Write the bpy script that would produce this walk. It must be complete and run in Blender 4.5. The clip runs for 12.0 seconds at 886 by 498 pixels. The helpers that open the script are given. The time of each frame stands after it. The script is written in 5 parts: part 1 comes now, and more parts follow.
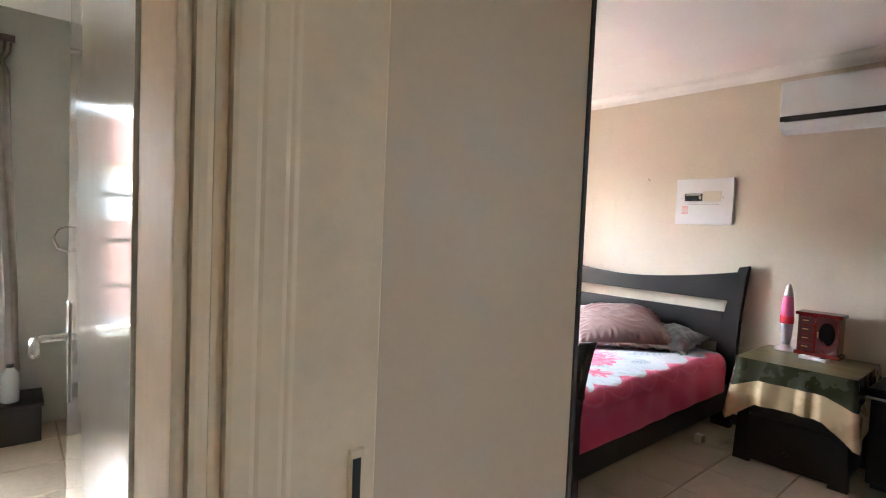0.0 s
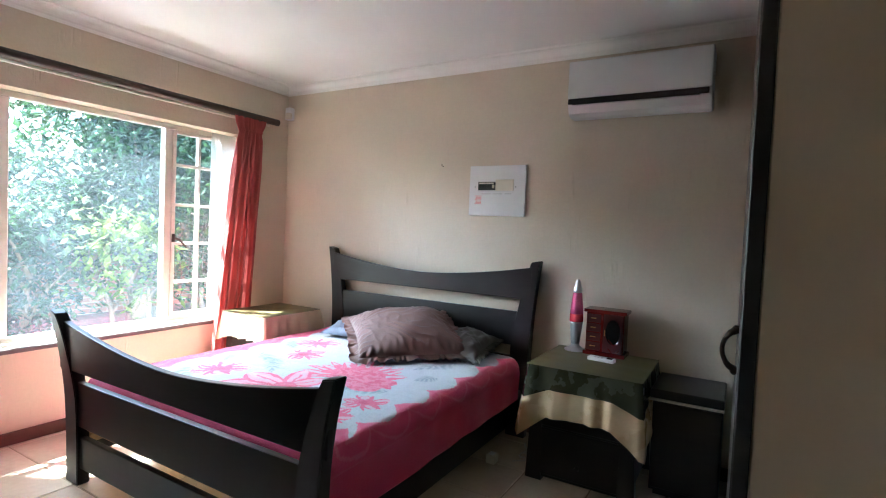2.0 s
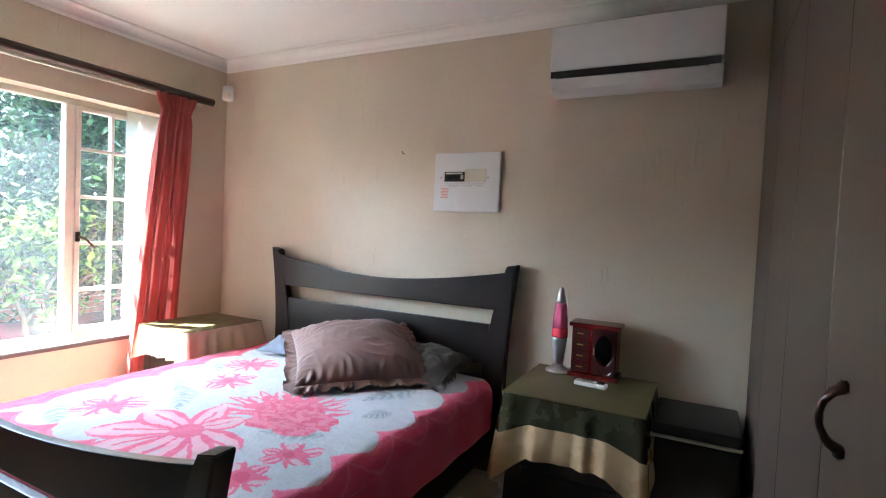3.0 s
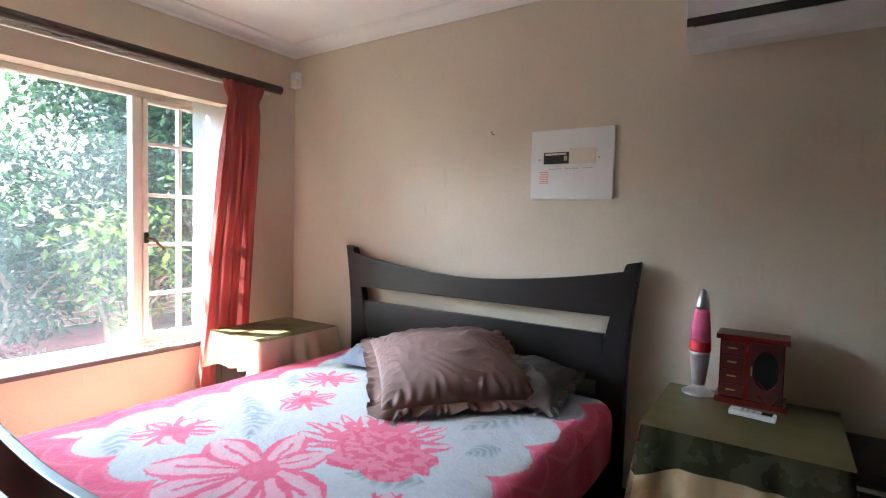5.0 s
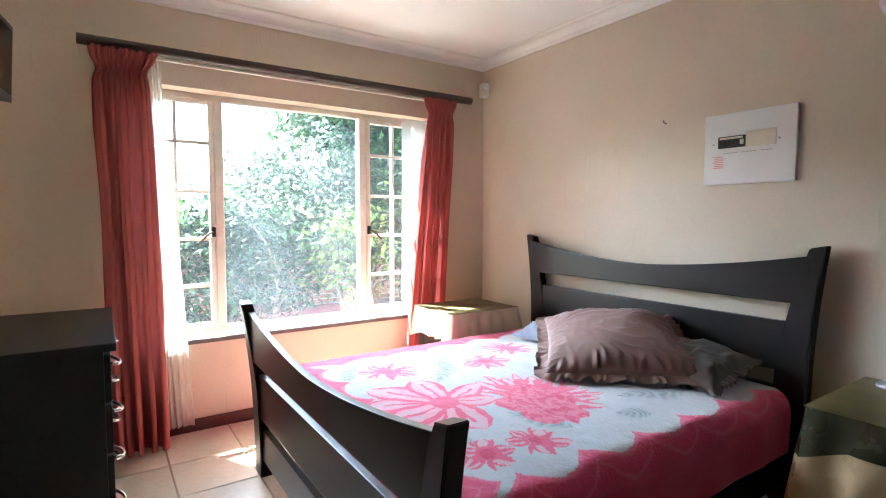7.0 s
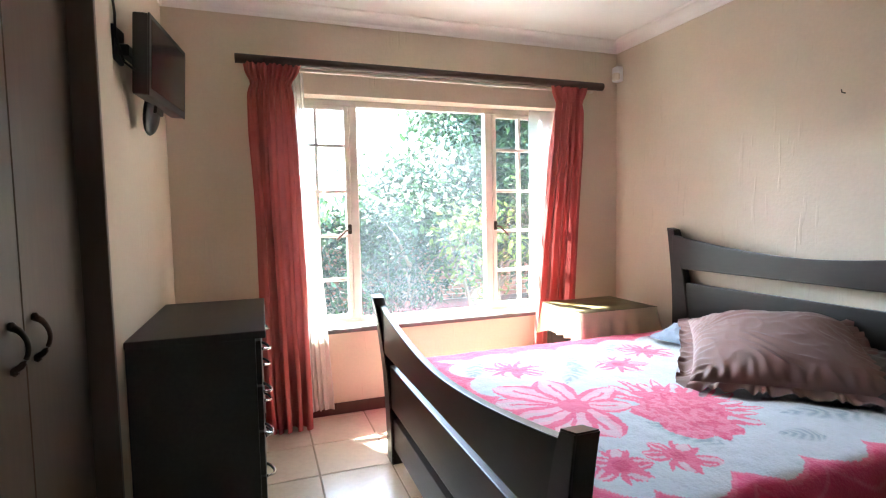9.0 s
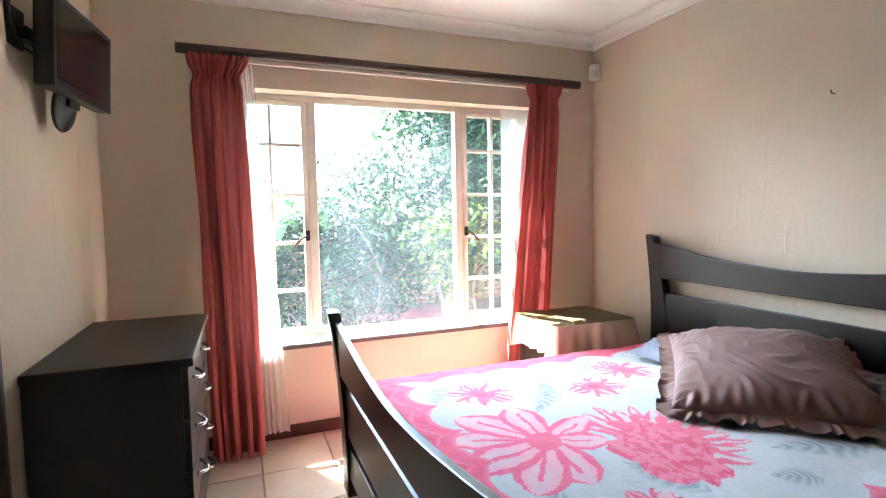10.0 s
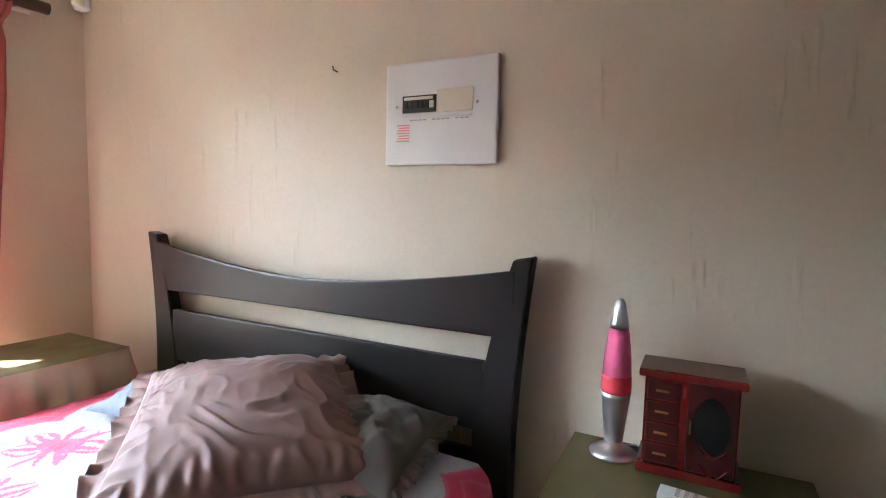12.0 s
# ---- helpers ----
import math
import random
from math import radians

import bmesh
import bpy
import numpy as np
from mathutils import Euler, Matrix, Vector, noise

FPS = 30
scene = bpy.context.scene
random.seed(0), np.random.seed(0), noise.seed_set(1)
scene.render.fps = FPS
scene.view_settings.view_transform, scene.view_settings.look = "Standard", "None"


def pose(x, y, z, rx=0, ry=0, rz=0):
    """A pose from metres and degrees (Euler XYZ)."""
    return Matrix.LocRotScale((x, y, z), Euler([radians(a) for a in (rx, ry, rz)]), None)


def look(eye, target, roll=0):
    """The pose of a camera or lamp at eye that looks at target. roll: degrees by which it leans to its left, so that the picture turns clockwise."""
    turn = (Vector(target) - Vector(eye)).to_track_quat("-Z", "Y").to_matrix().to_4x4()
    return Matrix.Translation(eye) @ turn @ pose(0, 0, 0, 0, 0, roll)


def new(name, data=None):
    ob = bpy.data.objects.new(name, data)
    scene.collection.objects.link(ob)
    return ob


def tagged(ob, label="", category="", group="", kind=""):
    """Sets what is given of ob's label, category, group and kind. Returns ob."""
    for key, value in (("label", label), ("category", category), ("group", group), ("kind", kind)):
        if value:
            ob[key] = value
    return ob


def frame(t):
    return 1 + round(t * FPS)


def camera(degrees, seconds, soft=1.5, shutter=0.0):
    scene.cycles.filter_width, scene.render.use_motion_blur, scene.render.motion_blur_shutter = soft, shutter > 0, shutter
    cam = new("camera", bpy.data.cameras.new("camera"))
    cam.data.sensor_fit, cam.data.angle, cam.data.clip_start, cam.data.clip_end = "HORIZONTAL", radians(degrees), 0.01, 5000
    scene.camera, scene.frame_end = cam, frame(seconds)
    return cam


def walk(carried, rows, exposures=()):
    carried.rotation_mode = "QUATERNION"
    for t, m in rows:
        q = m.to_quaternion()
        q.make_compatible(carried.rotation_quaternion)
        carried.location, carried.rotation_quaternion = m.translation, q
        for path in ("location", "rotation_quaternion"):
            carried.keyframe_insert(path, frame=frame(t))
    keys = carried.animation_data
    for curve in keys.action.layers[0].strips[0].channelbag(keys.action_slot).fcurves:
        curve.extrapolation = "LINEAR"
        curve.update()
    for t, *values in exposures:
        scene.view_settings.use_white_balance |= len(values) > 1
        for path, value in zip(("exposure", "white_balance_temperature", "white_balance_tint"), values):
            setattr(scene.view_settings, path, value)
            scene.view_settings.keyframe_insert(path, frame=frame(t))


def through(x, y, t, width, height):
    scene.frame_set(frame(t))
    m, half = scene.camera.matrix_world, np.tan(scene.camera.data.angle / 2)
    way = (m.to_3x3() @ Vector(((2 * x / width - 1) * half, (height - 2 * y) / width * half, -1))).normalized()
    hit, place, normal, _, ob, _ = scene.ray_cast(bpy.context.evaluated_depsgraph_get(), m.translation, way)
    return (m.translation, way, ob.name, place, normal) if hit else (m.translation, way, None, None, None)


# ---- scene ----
cam = camera(81.9, 12.0, soft=1.1)
PATH = [
    (0, (0.036, -0.105, 1.281), (1.328, 1.419, 1.194), 2.4),
    (0.5, (0.188, -0.092, 1.258), (1.655, 1.265, 1.179), 2.6),
    (1, (0.358, -0.075, 1.259), (1.948, 1.137, 1.186), 2.5),
    (1.5, (0.566, 0.019, 1.27), (2.232, 1.122, 1.199), 2.6),
    (2, (0.775, 0.108, 1.27), (2.502, 1.114, 1.195), 2.5),
    (2.5, (1.04, 0.163, 1.261), (2.801, 1.108, 1.187), 2.3),
    (2.7, (1.126, 0.217, 1.263), (2.906, 1.127, 1.19), 2.7),
    (4.3, (1.565, 0.624, 1.28), (3.326, 1.567, 1.179), 1.9),
    (4.5, (1.573, 0.648, 1.275), (3.306, 1.639, 1.17), 1.6),
    (5, (1.512, 0.649, 1.247), (3.169, 1.764, 1.148), 1.4),
    (5.5, (1.422, 0.549, 1.246), (2.974, 1.806, 1.142), 1.1),
    (6, (1.357, 0.455, 1.255), (2.789, 1.847, 1.142), 0.9),
    (6.5, (1.354, 0.377, 1.244), (2.631, 1.912, 1.125), 0.3),
    (7, (1.367, 0.328, 1.212), (2.482, 1.984, 1.092), 0.1),
    (7.5, (1.364, 0.294, 1.200), (2.327, 2.043, 1.080), -0.3),
    (9.3, (1.429, 0.418, 1.206), (2.087, 2.302, 1.075), -1.1),
    (9.5, (1.454, 0.461, 1.224), (2.119, 2.343, 1.093), -1.1),
    (10, (1.553, 0.542, 1.241), (2.294, 2.395, 1.105), -0.9),
    (10.5, (1.759, 0.643, 1.242), (2.698, 2.403, 1.096), -0.7),
    (11, (1.965, 0.713, 1.253), (3.198, 2.28, 1.091), -0.0),
    (11.5, (2.178, 0.745, 1.259), (3.687, 2.048, 1.098), 0.9),
    (12, (2.363, 0.742, 1.241), (4.146, 1.634, 1.076), 1.4),
]
EXPOSURES = [(0, 6.2, 6200, 4), (0.5, 6.15, 5900, 3), (1, 6.0, 5550, -2), (1.5, 5.85, 5400, -5), (2, 5.35, 5550, -3), (2.5, 5.35, 5700, -1), (4.5, 5.3, 6000, 2), (5, 5.1, 6000, 1),
             (5.5, 5.0, 6000, 0), (6.5, 5.25, 6000, 0), (7.5, 5.42, 6000, 0), (9.5, 5.45, 6000, 0), (10.5, 5.1, 5950, 0), (11, 4.65, 5950, 0), (11.5, 4.8, 6000, 1), (12, 5.62, 6050, 2)]
walk(cam, [(t, look(eye, target, roll)) for t, eye, target, roll in PATH], EXPOSURES)

# ---- world and sun ----
SUN_DIR = Vector((0.48, -1.0, -1.45)).normalized()
world = bpy.data.worlds.new("world")
scene.world = world
world.use_nodes = True
wn = world.node_tree.nodes
wl = world.node_tree.links
sky = wn.new("ShaderNodeTexSky")
sky.sky_type = "NISHITA"
sky.sun_disc = False
sky.sun_elevation = math.asin(-SUN_DIR.z)
sky.sun_rotation = math.atan2(-SUN_DIR.x, -SUN_DIR.y)
sky.air_density, sky.dust_density, sky.ozone_density = 1.0, 2.0, 1.0
wl.new(sky.outputs[0], wn["Background"].inputs[0])
wn["Background"].inputs[1].default_value = 0.15
sun = new("sun", bpy.data.lights.new("sun", "SUN"))
sun.data.energy, sun.data.angle, sun.data.color = 2.1, radians(0.6), (1.0, 0.95, 0.86)
sun.matrix_world = look((0, 0, 8), Vector((0, 0, 8)) + SUN_DIR)


# ---- materials ----
def material(name, colour, rough=0.6, metal=0.0, vary=0.12, scale=6.0, grain=0.0, grain_scale=150.0, stretch=(1, 1, 1),
             transmission=0.0, coat=0.0, random_tint=0.0, sheen=0.0, spec=0.5):
    """A principled material with large soft variation, fine variation and a relief."""
    m = bpy.data.materials.new(name)
    m.use_nodes = True
    n, l = m.node_tree.nodes, m.node_tree.links
    b = n["Principled BSDF"]
    b.inputs["Metallic"].default_value = metal
    b.inputs["Transmission Weight"].default_value = transmission
    b.inputs["Coat Weight"].default_value = coat
    b.inputs["Sheen Weight"].default_value = sheen
    b.inputs["Specular IOR Level"].default_value = spec
    tc, mp = n.new("ShaderNodeTexCoord"), n.new("ShaderNodeMapping")
    mp.inputs["Scale"].default_value = stretch
    l.new(tc.outputs["Object"], mp.inputs[0])
    big, fine = n.new("ShaderNodeTexNoise"), n.new("ShaderNodeTexNoise")
    big.inputs["Scale"].default_value, big.inputs["Detail"].default_value = scale, 4
    fine.inputs["Scale"].default_value, fine.inputs["Detail"].default_value = grain_scale, 3
    l.new(mp.outputs[0], big.inputs["Vector"])
    l.new(mp.outputs[0], fine.inputs["Vector"])
    ramp = n.new("ShaderNodeValToRGB")
    ramp.color_ramp.elements[0].position, ramp.color_ramp.elements[1].position = 0.3, 0.7
    ramp.color_ramp.elements[0].color = (*[c * (1 - vary) for c in colour], 1)
    ramp.color_ramp.elements[1].color = (*[min(1, c * (1 + vary)) for c in colour], 1)
    l.new(big.outputs[0], ramp.inputs[0])
    mixed = n.new("ShaderNodeMixRGB")
    mixed.blend_type = "MULTIPLY"
    mixed.inputs[0].default_value = min(1.0, vary * 2)
    l.new(ramp.outputs[0], mixed.inputs[1])
    l.new(fine.outputs[0], mixed.inputs[2])
    out = mixed.outputs[0]
    gain = n.new("ShaderNodeHueSaturation")
    gain.inputs["Value"].default_value = 1 + min(1.0, vary * 2) * 0.5
    l.new(out, gain.inputs["Color"])
    out = gain.outputs[0]
    if random_tint:
        info, mr = n.new("ShaderNodeObjectInfo"), n.new("ShaderNodeMapRange")
        mr.inputs["To Min"].default_value, mr.inputs["To Max"].default_value = 1 - random_tint, 1 + random_tint
        l.new(info.outputs["Random"], mr.inputs["Value"])
        tint = n.new("ShaderNodeHueSaturation")
        l.new(mr.outputs[0], tint.inputs["Value"])
        l.new(out, tint.inputs["Color"])
        out = tint.outputs[0]
    l.new(out, b.inputs["Base Color"])
    rr = n.new("ShaderNodeMapRange")
    rr.inputs["To Min"].default_value, rr.inputs["To Max"].default_value = max(0.02, rough * 0.82), min(1, rough * 1.18)
    l.new(big.outputs[0], rr.inputs["Value"])
    l.new(rr.outputs[0], b.inputs["Roughness"])
    if grain:
        bump = n.new("ShaderNodeBump")
        bump.inputs["Strength"].default_value, bump.inputs["Distance"].default_value = grain, 0.002
        l.new(fine.outputs[0], bump.inputs["Height"])
        l.new(bump.outputs[0], b.inputs["Normal"])
    return m


def cloth(name, colour, through=0.3, rough=0.9, vary=0.1, clear=0.0, scale=14.0, stretch=(1, 1, 1)):
    """A thin fabric that lets part of the light through."""
    m = material(name, colour, rough, vary=vary, scale=scale, grain=0.25, grain_scale=500, stretch=stretch)
    n, l = m.node_tree.nodes, m.node_tree.links
    b = n["Principled BSDF"]
    tl, mx = n.new("ShaderNodeBsdfTranslucent"), n.new("ShaderNodeMixShader")
    l.new(b.inputs["Base Color"].links[0].from_socket, tl.inputs[0])
    mx.inputs[0].default_value = through
    l.new(b.outputs[0], mx.inputs[1])
    l.new(tl.outputs[0], mx.inputs[2])
    out = mx.outputs[0]
    if clear:
        tr, m2 = n.new("ShaderNodeBsdfTransparent"), n.new("ShaderNodeMixShader")
        m2.inputs[0].default_value = clear
        l.new(out, m2.inputs[1])
        l.new(tr.outputs[0], m2.inputs[2])
        out = m2.outputs[0]
    l.new(out, n["Material Output"].inputs[0])
    return m


def painted(name, rough=0.95, sheen=0.3):
    """A woven or printed fabric whose print is stored on the mesh."""
    m = material(name, (1, 1, 1), rough, vary=0.06, scale=25, grain=1.0, grain_scale=150, sheen=sheen)
    n, l = m.node_tree.nodes, m.node_tree.links
    b = n["Principled BSDF"]
    old = b.inputs["Base Color"].links[0].from_socket
    at, mx = n.new("ShaderNodeVertexColor"), n.new("ShaderNodeMixRGB")
    at.layer_name = "print"
    mx.blend_type, mx.inputs[0].default_value = "MULTIPLY", 1.0
    l.new(at.outputs[0], mx.inputs[1])
    l.new(old, mx.inputs[2])
    l.new(mx.outputs[0], b.inputs["Base Color"])
    return m


def pane_glass(name, dirt_haze=0.06):
    m = bpy.data.materials.new(name)
    m.use_nodes = True
    n, l = m.node_tree.nodes, m.node_tree.links
    n.remove(n["Principled BSDF"])
    tr, gl, mx = n.new("ShaderNodeBsdfTransparent"), n.new("ShaderNodeBsdfGlossy"), n.new("ShaderNodeMixShader")
    gl.inputs["Roughness"].default_value = 0.02
    fr = n.new("ShaderNodeFresnel")
    fr.inputs[0].default_value = 1.35
    l.new(fr.outputs[0], mx.inputs[0])
    l.new(tr.outputs[0], mx.inputs[1])
    l.new(gl.outputs[0], mx.inputs[2])
    df, m2, tc, no, mr = (n.new("ShaderNodeBsdfTranslucent"), n.new("ShaderNodeMixShader"), n.new("ShaderNodeTexCoord"),
                          n.new("ShaderNodeTexNoise"), n.new("ShaderNodeMapRange"))
    # bluish film: dust on the glass, with the veiling haze tinted in
    df.inputs[0].default_value = (0.74, 0.88, 1.0, 1)
    no.inputs["Scale"].default_value, no.inputs["Detail"].default_value = 3.5, 5
    l.new(tc.outputs["Object"], no.inputs["Vector"])
    mr.inputs["From Min"].default_value, mr.inputs["From Max"].default_value = 0.3, 0.7
    mr.inputs["To Min"].default_value, mr.inputs["To Max"].default_value = dirt_haze * 0.65, dirt_haze * 1.35
    l.new(no.outputs[0], mr.inputs[0])
    l.new(mr.outputs[0], m2.inputs[0])
    l.new(mx.outputs[0], m2.inputs[1])
    l.new(df.outputs[0], m2.inputs[2])
    l.new(m2.outputs[0], n["Material Output"].inputs[0])
    return m


WALL = material("beige_wall_paint", (0.615, 0.53, 0.415), 0.55, vary=0.045, scale=2.2, grain=0.5, grain_scale=60)
HALL = material("cream_wall_paint", (0.59, 0.485, 0.365), 0.5, vary=0.04, scale=2.5, grain=0.25, grain_scale=70)
GREYWALL = material("grey_wall_paint", (0.40, 0.40, 0.36), 0.6, vary=0.05, scale=2.5, grain=0.25, grain_scale=70)
PANEL = material("cream_board", (0.56, 0.425, 0.305), 0.5, vary=0.03, scale=2.0, grain=0.05, grain_scale=60)
FRAMEPAINT = material("cream_gloss_frame", (0.70, 0.535, 0.37), 0.55, vary=0.06, scale=9, grain=0.1, grain_scale=60)
CEIL = material("white_ceiling_paint", (0.84, 0.83, 0.81), 0.8, vary=0.02, scale=2, grain=0.1, grain_scale=80)
CORNICE = material("white_cornice", (0.82, 0.80, 0.77), 0.7, vary=0.03, scale=5, grain=0.1)
TILE = material("cream_floor_tile", (0.62, 0.53, 0.43), 0.24, vary=0.07, scale=5, grain=0.05, grain_scale=40, random_tint=0.05)
GROUT = material("grey_grout", (0.30, 0.24, 0.18), 0.9, vary=0.15, scale=12, grain=0.3)
BLACKWOOD = material("black_stained_wood", (0.012, 0.010, 0.009), 0.34, vary=0.3, scale=5, grain=0.12, grain_scale=60, stretch=(1, 0.2, 1))
CHESTWOOD = material("black_stained_chest_wood", (0.025, 0.022, 0.019), 0.42, vary=0.3, scale=5, grain=0.1, grain_scale=60, stretch=(1, 0.2, 1))
PALEPINE = material("pale_pine", (0.45, 0.30, 0.17), 0.6, vary=0.2, scale=6, grain=0.2, stretch=(1, 0.15, 1))
BROWNLAM = material("brown_wood_laminate", (0.105, 0.074, 0.056), 0.36, vary=0.16, scale=4, grain=0.08, grain_scale=60, stretch=(1, 1, 0.12))
DARKEDGE = material("dark_edging", (0.018, 0.013, 0.013), 0.4, vary=0.2, scale=9, grain=0.1)
SKIRT = material("brown_skirting", (0.075, 0.032, 0.022), 0.35, vary=0.15, scale=9, grain=0.1)
ROD = material("dark_brown_rod", (0.045, 0.024, 0.018), 0.35, vary=0.2, scale=9, grain=0.15, stretch=(0.2, 1, 1))
STEELWHITE = material("white_window_steel", (0.72, 0.68, 0.60), 0.4, vary=0.06, scale=14, grain=0.15)
SILL = material("painted_sill", (0.70, 0.66, 0.60), 0.45, vary=0.06, scale=8, grain=0.2)
SILLEDGE = material("dark_sill_nosing", (0.10, 0.09, 0.09), 0.5, vary=0.15, scale=8)
CURTAIN = cloth("red_curtain_cloth", (0.43, 0.105, 0.098), 0.17, vary=0.14, scale=8, stretch=(1, 1, 0.3))
SHEER = cloth("white_sheer_cloth", (0.88, 0.86, 0.83), 0.55, vary=0.04, clear=0.35)
LACE = cloth("white_lace_cloth", (0.90, 0.92, 0.92), 0.55, vary=0.04, clear=0.62)
LEAFPRINT = cloth("grey_leaf_lace", (0.22, 0.30, 0.30), 0.4, vary=0.1, clear=0.2)
BLANKET = painted("printed_fleece", 0.98, 0.25)
PILLOW = material("mauve_brown_satin", (0.195, 0.112, 0.098), 0.60, vary=0.10, scale=9, grain=0.25, grain_scale=300, sheen=0.15)
GREYPILLOW = material("grey_satin", (0.085, 0.075, 0.065), 0.65, vary=0.15, scale=9, grain=0.2, grain_scale=300, sheen=0.2)
BLUEPILLOW = material("blue_grey_cotton", (0.20, 0.24, 0.32), 0.8, vary=0.15, scale=9, grain=0.2, grain_scale=300)
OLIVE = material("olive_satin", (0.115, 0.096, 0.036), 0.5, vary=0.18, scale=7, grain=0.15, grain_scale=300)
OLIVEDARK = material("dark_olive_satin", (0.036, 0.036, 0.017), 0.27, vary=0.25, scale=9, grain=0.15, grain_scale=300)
GOLDSATIN = material("gold_cream_satin", (0.50, 0.36, 0.20), 0.28, vary=0.14, scale=8, grain=0.1, grain_scale=300)
IVORY = material("ivory_satin", (0.72, 0.62, 0.42), 0.4, vary=0.08, scale=8, grain=0.1, grain_scale=300)
WHITEPLASTIC = material("white_plastic", (0.74, 0.74, 0.74), 0.35, vary=0.03, scale=5)
CREAMPLASTIC = material("aged_cream_plastic", (0.66, 0.61, 0.50), 0.4, vary=0.04, scale=9)
GREYPLASTIC = material("silver_plastic", (0.42, 0.41, 0.40), 0.3, metal=0.4, vary=0.05, scale=9)
BLACKPLASTIC = material("black_plastic", (0.013, 0.013, 0.014), 0.35, vary=0.15, scale=9, grain=0.08)
SCREEN = material("dark_screen", (0.010, 0.010, 0.011), 0.16, vary=0.05, scale=3)
DARKGLOSS = material("smoked_strip", (0.03, 0.025, 0.025), 0.12, vary=0.05, scale=3)
CHROME = material("brushed_chrome", (0.72, 0.72, 0.73), 0.2, metal=1.0, vary=0.04, scale=20)
SILVER = material("silver_spun_metal", (0.60, 0.60, 0.62), 0.34, metal=0.9, vary=0.06, scale=20, grain=0.05)
BRONZE = material("dark_bronze", (0.07, 0.05, 0.04), 0.3, metal=0.8, vary=0.2, scale=20)
CHERRY = material("cherry_wood", (0.14, 0.014, 0.012), 0.25, vary=0.25, scale=14, grain=0.1, coat=0.3, stretch=(1, 1, 0.25))
CHERRYDARK = material("dark_cherry_panel", (0.06, 0.008, 0.008), 0.3, vary=0.25, scale=14, grain=0.1)
BRASS = material("worn_brass", (0.55, 0.38, 0.15), 0.35, metal=1.0, vary=0.1, scale=30)
PINKLIQUID = material("pink_liquid", (0.90, 0.17, 0.36), 0.08, vary=0.05, scale=12)
REDWAX = material("coral_wax", (0.88, 0.08, 0.12), 0.15, vary=0.08, scale=20)
REDPRINT = material("red_print", (0.75, 0.22, 0.20), 0.6, vary=0.1)
CABLE = material("grey_cable", (0.45, 0.43, 0.40), 0.5, vary=0.1)
BLACKCABLE = material("black_cable", (0.012, 0.012, 0.012), 0.5, vary=0.1)
LEAF = material("green_leaf", (0.025, 0.050, 0.018), 0.45, spec=0.3, vary=0.45, scale=1.4, grain_scale=30)
LEAFLIGHT = material("pale_green_leaf", (0.085, 0.12, 0.024), 0.6, spec=0.2, vary=0.3, scale=2.0, grain_scale=30)
BANANA = cloth("banana_leaf", (0.10, 0.20, 0.05), 0.4, rough=0.4, vary=0.25)
BARK = material("grey_bark", (0.16, 0.12, 0.085), 0.9, vary=0.3, scale=12, grain=0.8, grain_scale=40, stretch=(1, 1, 0.3))
SOIL = material("garden_soil", (0.16, 0.115, 0.08), 0.95, vary=0.35, scale=2, grain=0.9, grain_scale=25)
BRICK = material("red_face_brick", (0.30, 0.13, 0.085), 0.85, vary=0.2, scale=6, grain=0.6, grain_scale=50, random_tint=0.2)
MORTAR = material("sandy_mortar", (0.38, 0.33, 0.27), 0.95, vary=0.15, scale=9, grain=0.5)
ROOFTILE = material("red_brown_roof_tile", (0.34, 0.17, 0.12), 0.85, vary=0.2, scale=5, grain=0.5)
HOUSEWALL = material("cream_house_wall", (0.62, 0.56, 0.46), 0.8, vary=0.06, scale=2, grain=0.3)
DOORGLOSS = material("cream_gloss_door_paint", (0.60, 0.55, 0.47), 0.10, vary=0.05, scale=4, grain=0.03, grain_scale=20)
GREYCURTAIN = cloth("grey_brown_curtain_cloth", (0.22, 0.19, 0.16), 0.2, vary=0.12)
BOTTLE = material("clear_bottle_plastic", (0.80, 0.84, 0.86), 0.1, vary=0.03, transmission=0.6)
GLASS = pane_glass("window_glass", 0.0035)
DIRTYGLASS = pane_glass("dusty_window_glass", 0.0085)
# trowel drips and ridges in the wall plaster
nn, ll = WALL.node_tree.nodes, WALL.node_tree.links
wtc, wmp, drip, area = nn.new("ShaderNodeTexCoord"), nn.new("ShaderNodeMapping"), nn.new("ShaderNodeTexNoise"), nn.new("ShaderNodeTexNoise")
wmp.inputs["Scale"].default_value = (1, 1, 0.16)
drip.inputs["Scale"].default_value, drip.inputs["Detail"].default_value = 26, 2
area.inputs["Scale"].default_value, area.inputs["Detail"].default_value = 1.7, 1
ll.new(wtc.outputs["Object"], wmp.inputs[0])
ll.new(wmp.outputs[0], drip.inputs["Vector"])
ll.new(wtc.outputs["Object"], area.inputs["Vector"])
ridge, where, both, wb = nn.new("ShaderNodeMapRange"), nn.new("ShaderNodeMapRange"), nn.new("ShaderNodeMath"), nn.new("ShaderNodeBump")
ridge.inputs["From Min"].default_value, ridge.inputs["From Max"].default_value = 0.60, 0.72
where.inputs["From Min"].default_value, where.inputs["From Max"].default_value = 0.46, 0.60
both.operation = "MULTIPLY"
ll.new(drip.outputs[0], ridge.inputs["Value"])
ll.new(area.outputs[0], where.inputs["Value"])
ll.new(ridge.outputs[0], both.inputs[0])
ll.new(where.outputs[0], both.inputs[1])
wb.inputs["Strength"].default_value, wb.inputs["Distance"].default_value = 0.55, 0.004
ll.new(both.outputs[0], wb.inputs["Height"])
ll.new(nn["Principled BSDF"].inputs["Normal"].links[0].from_socket, wb.inputs["Normal"])
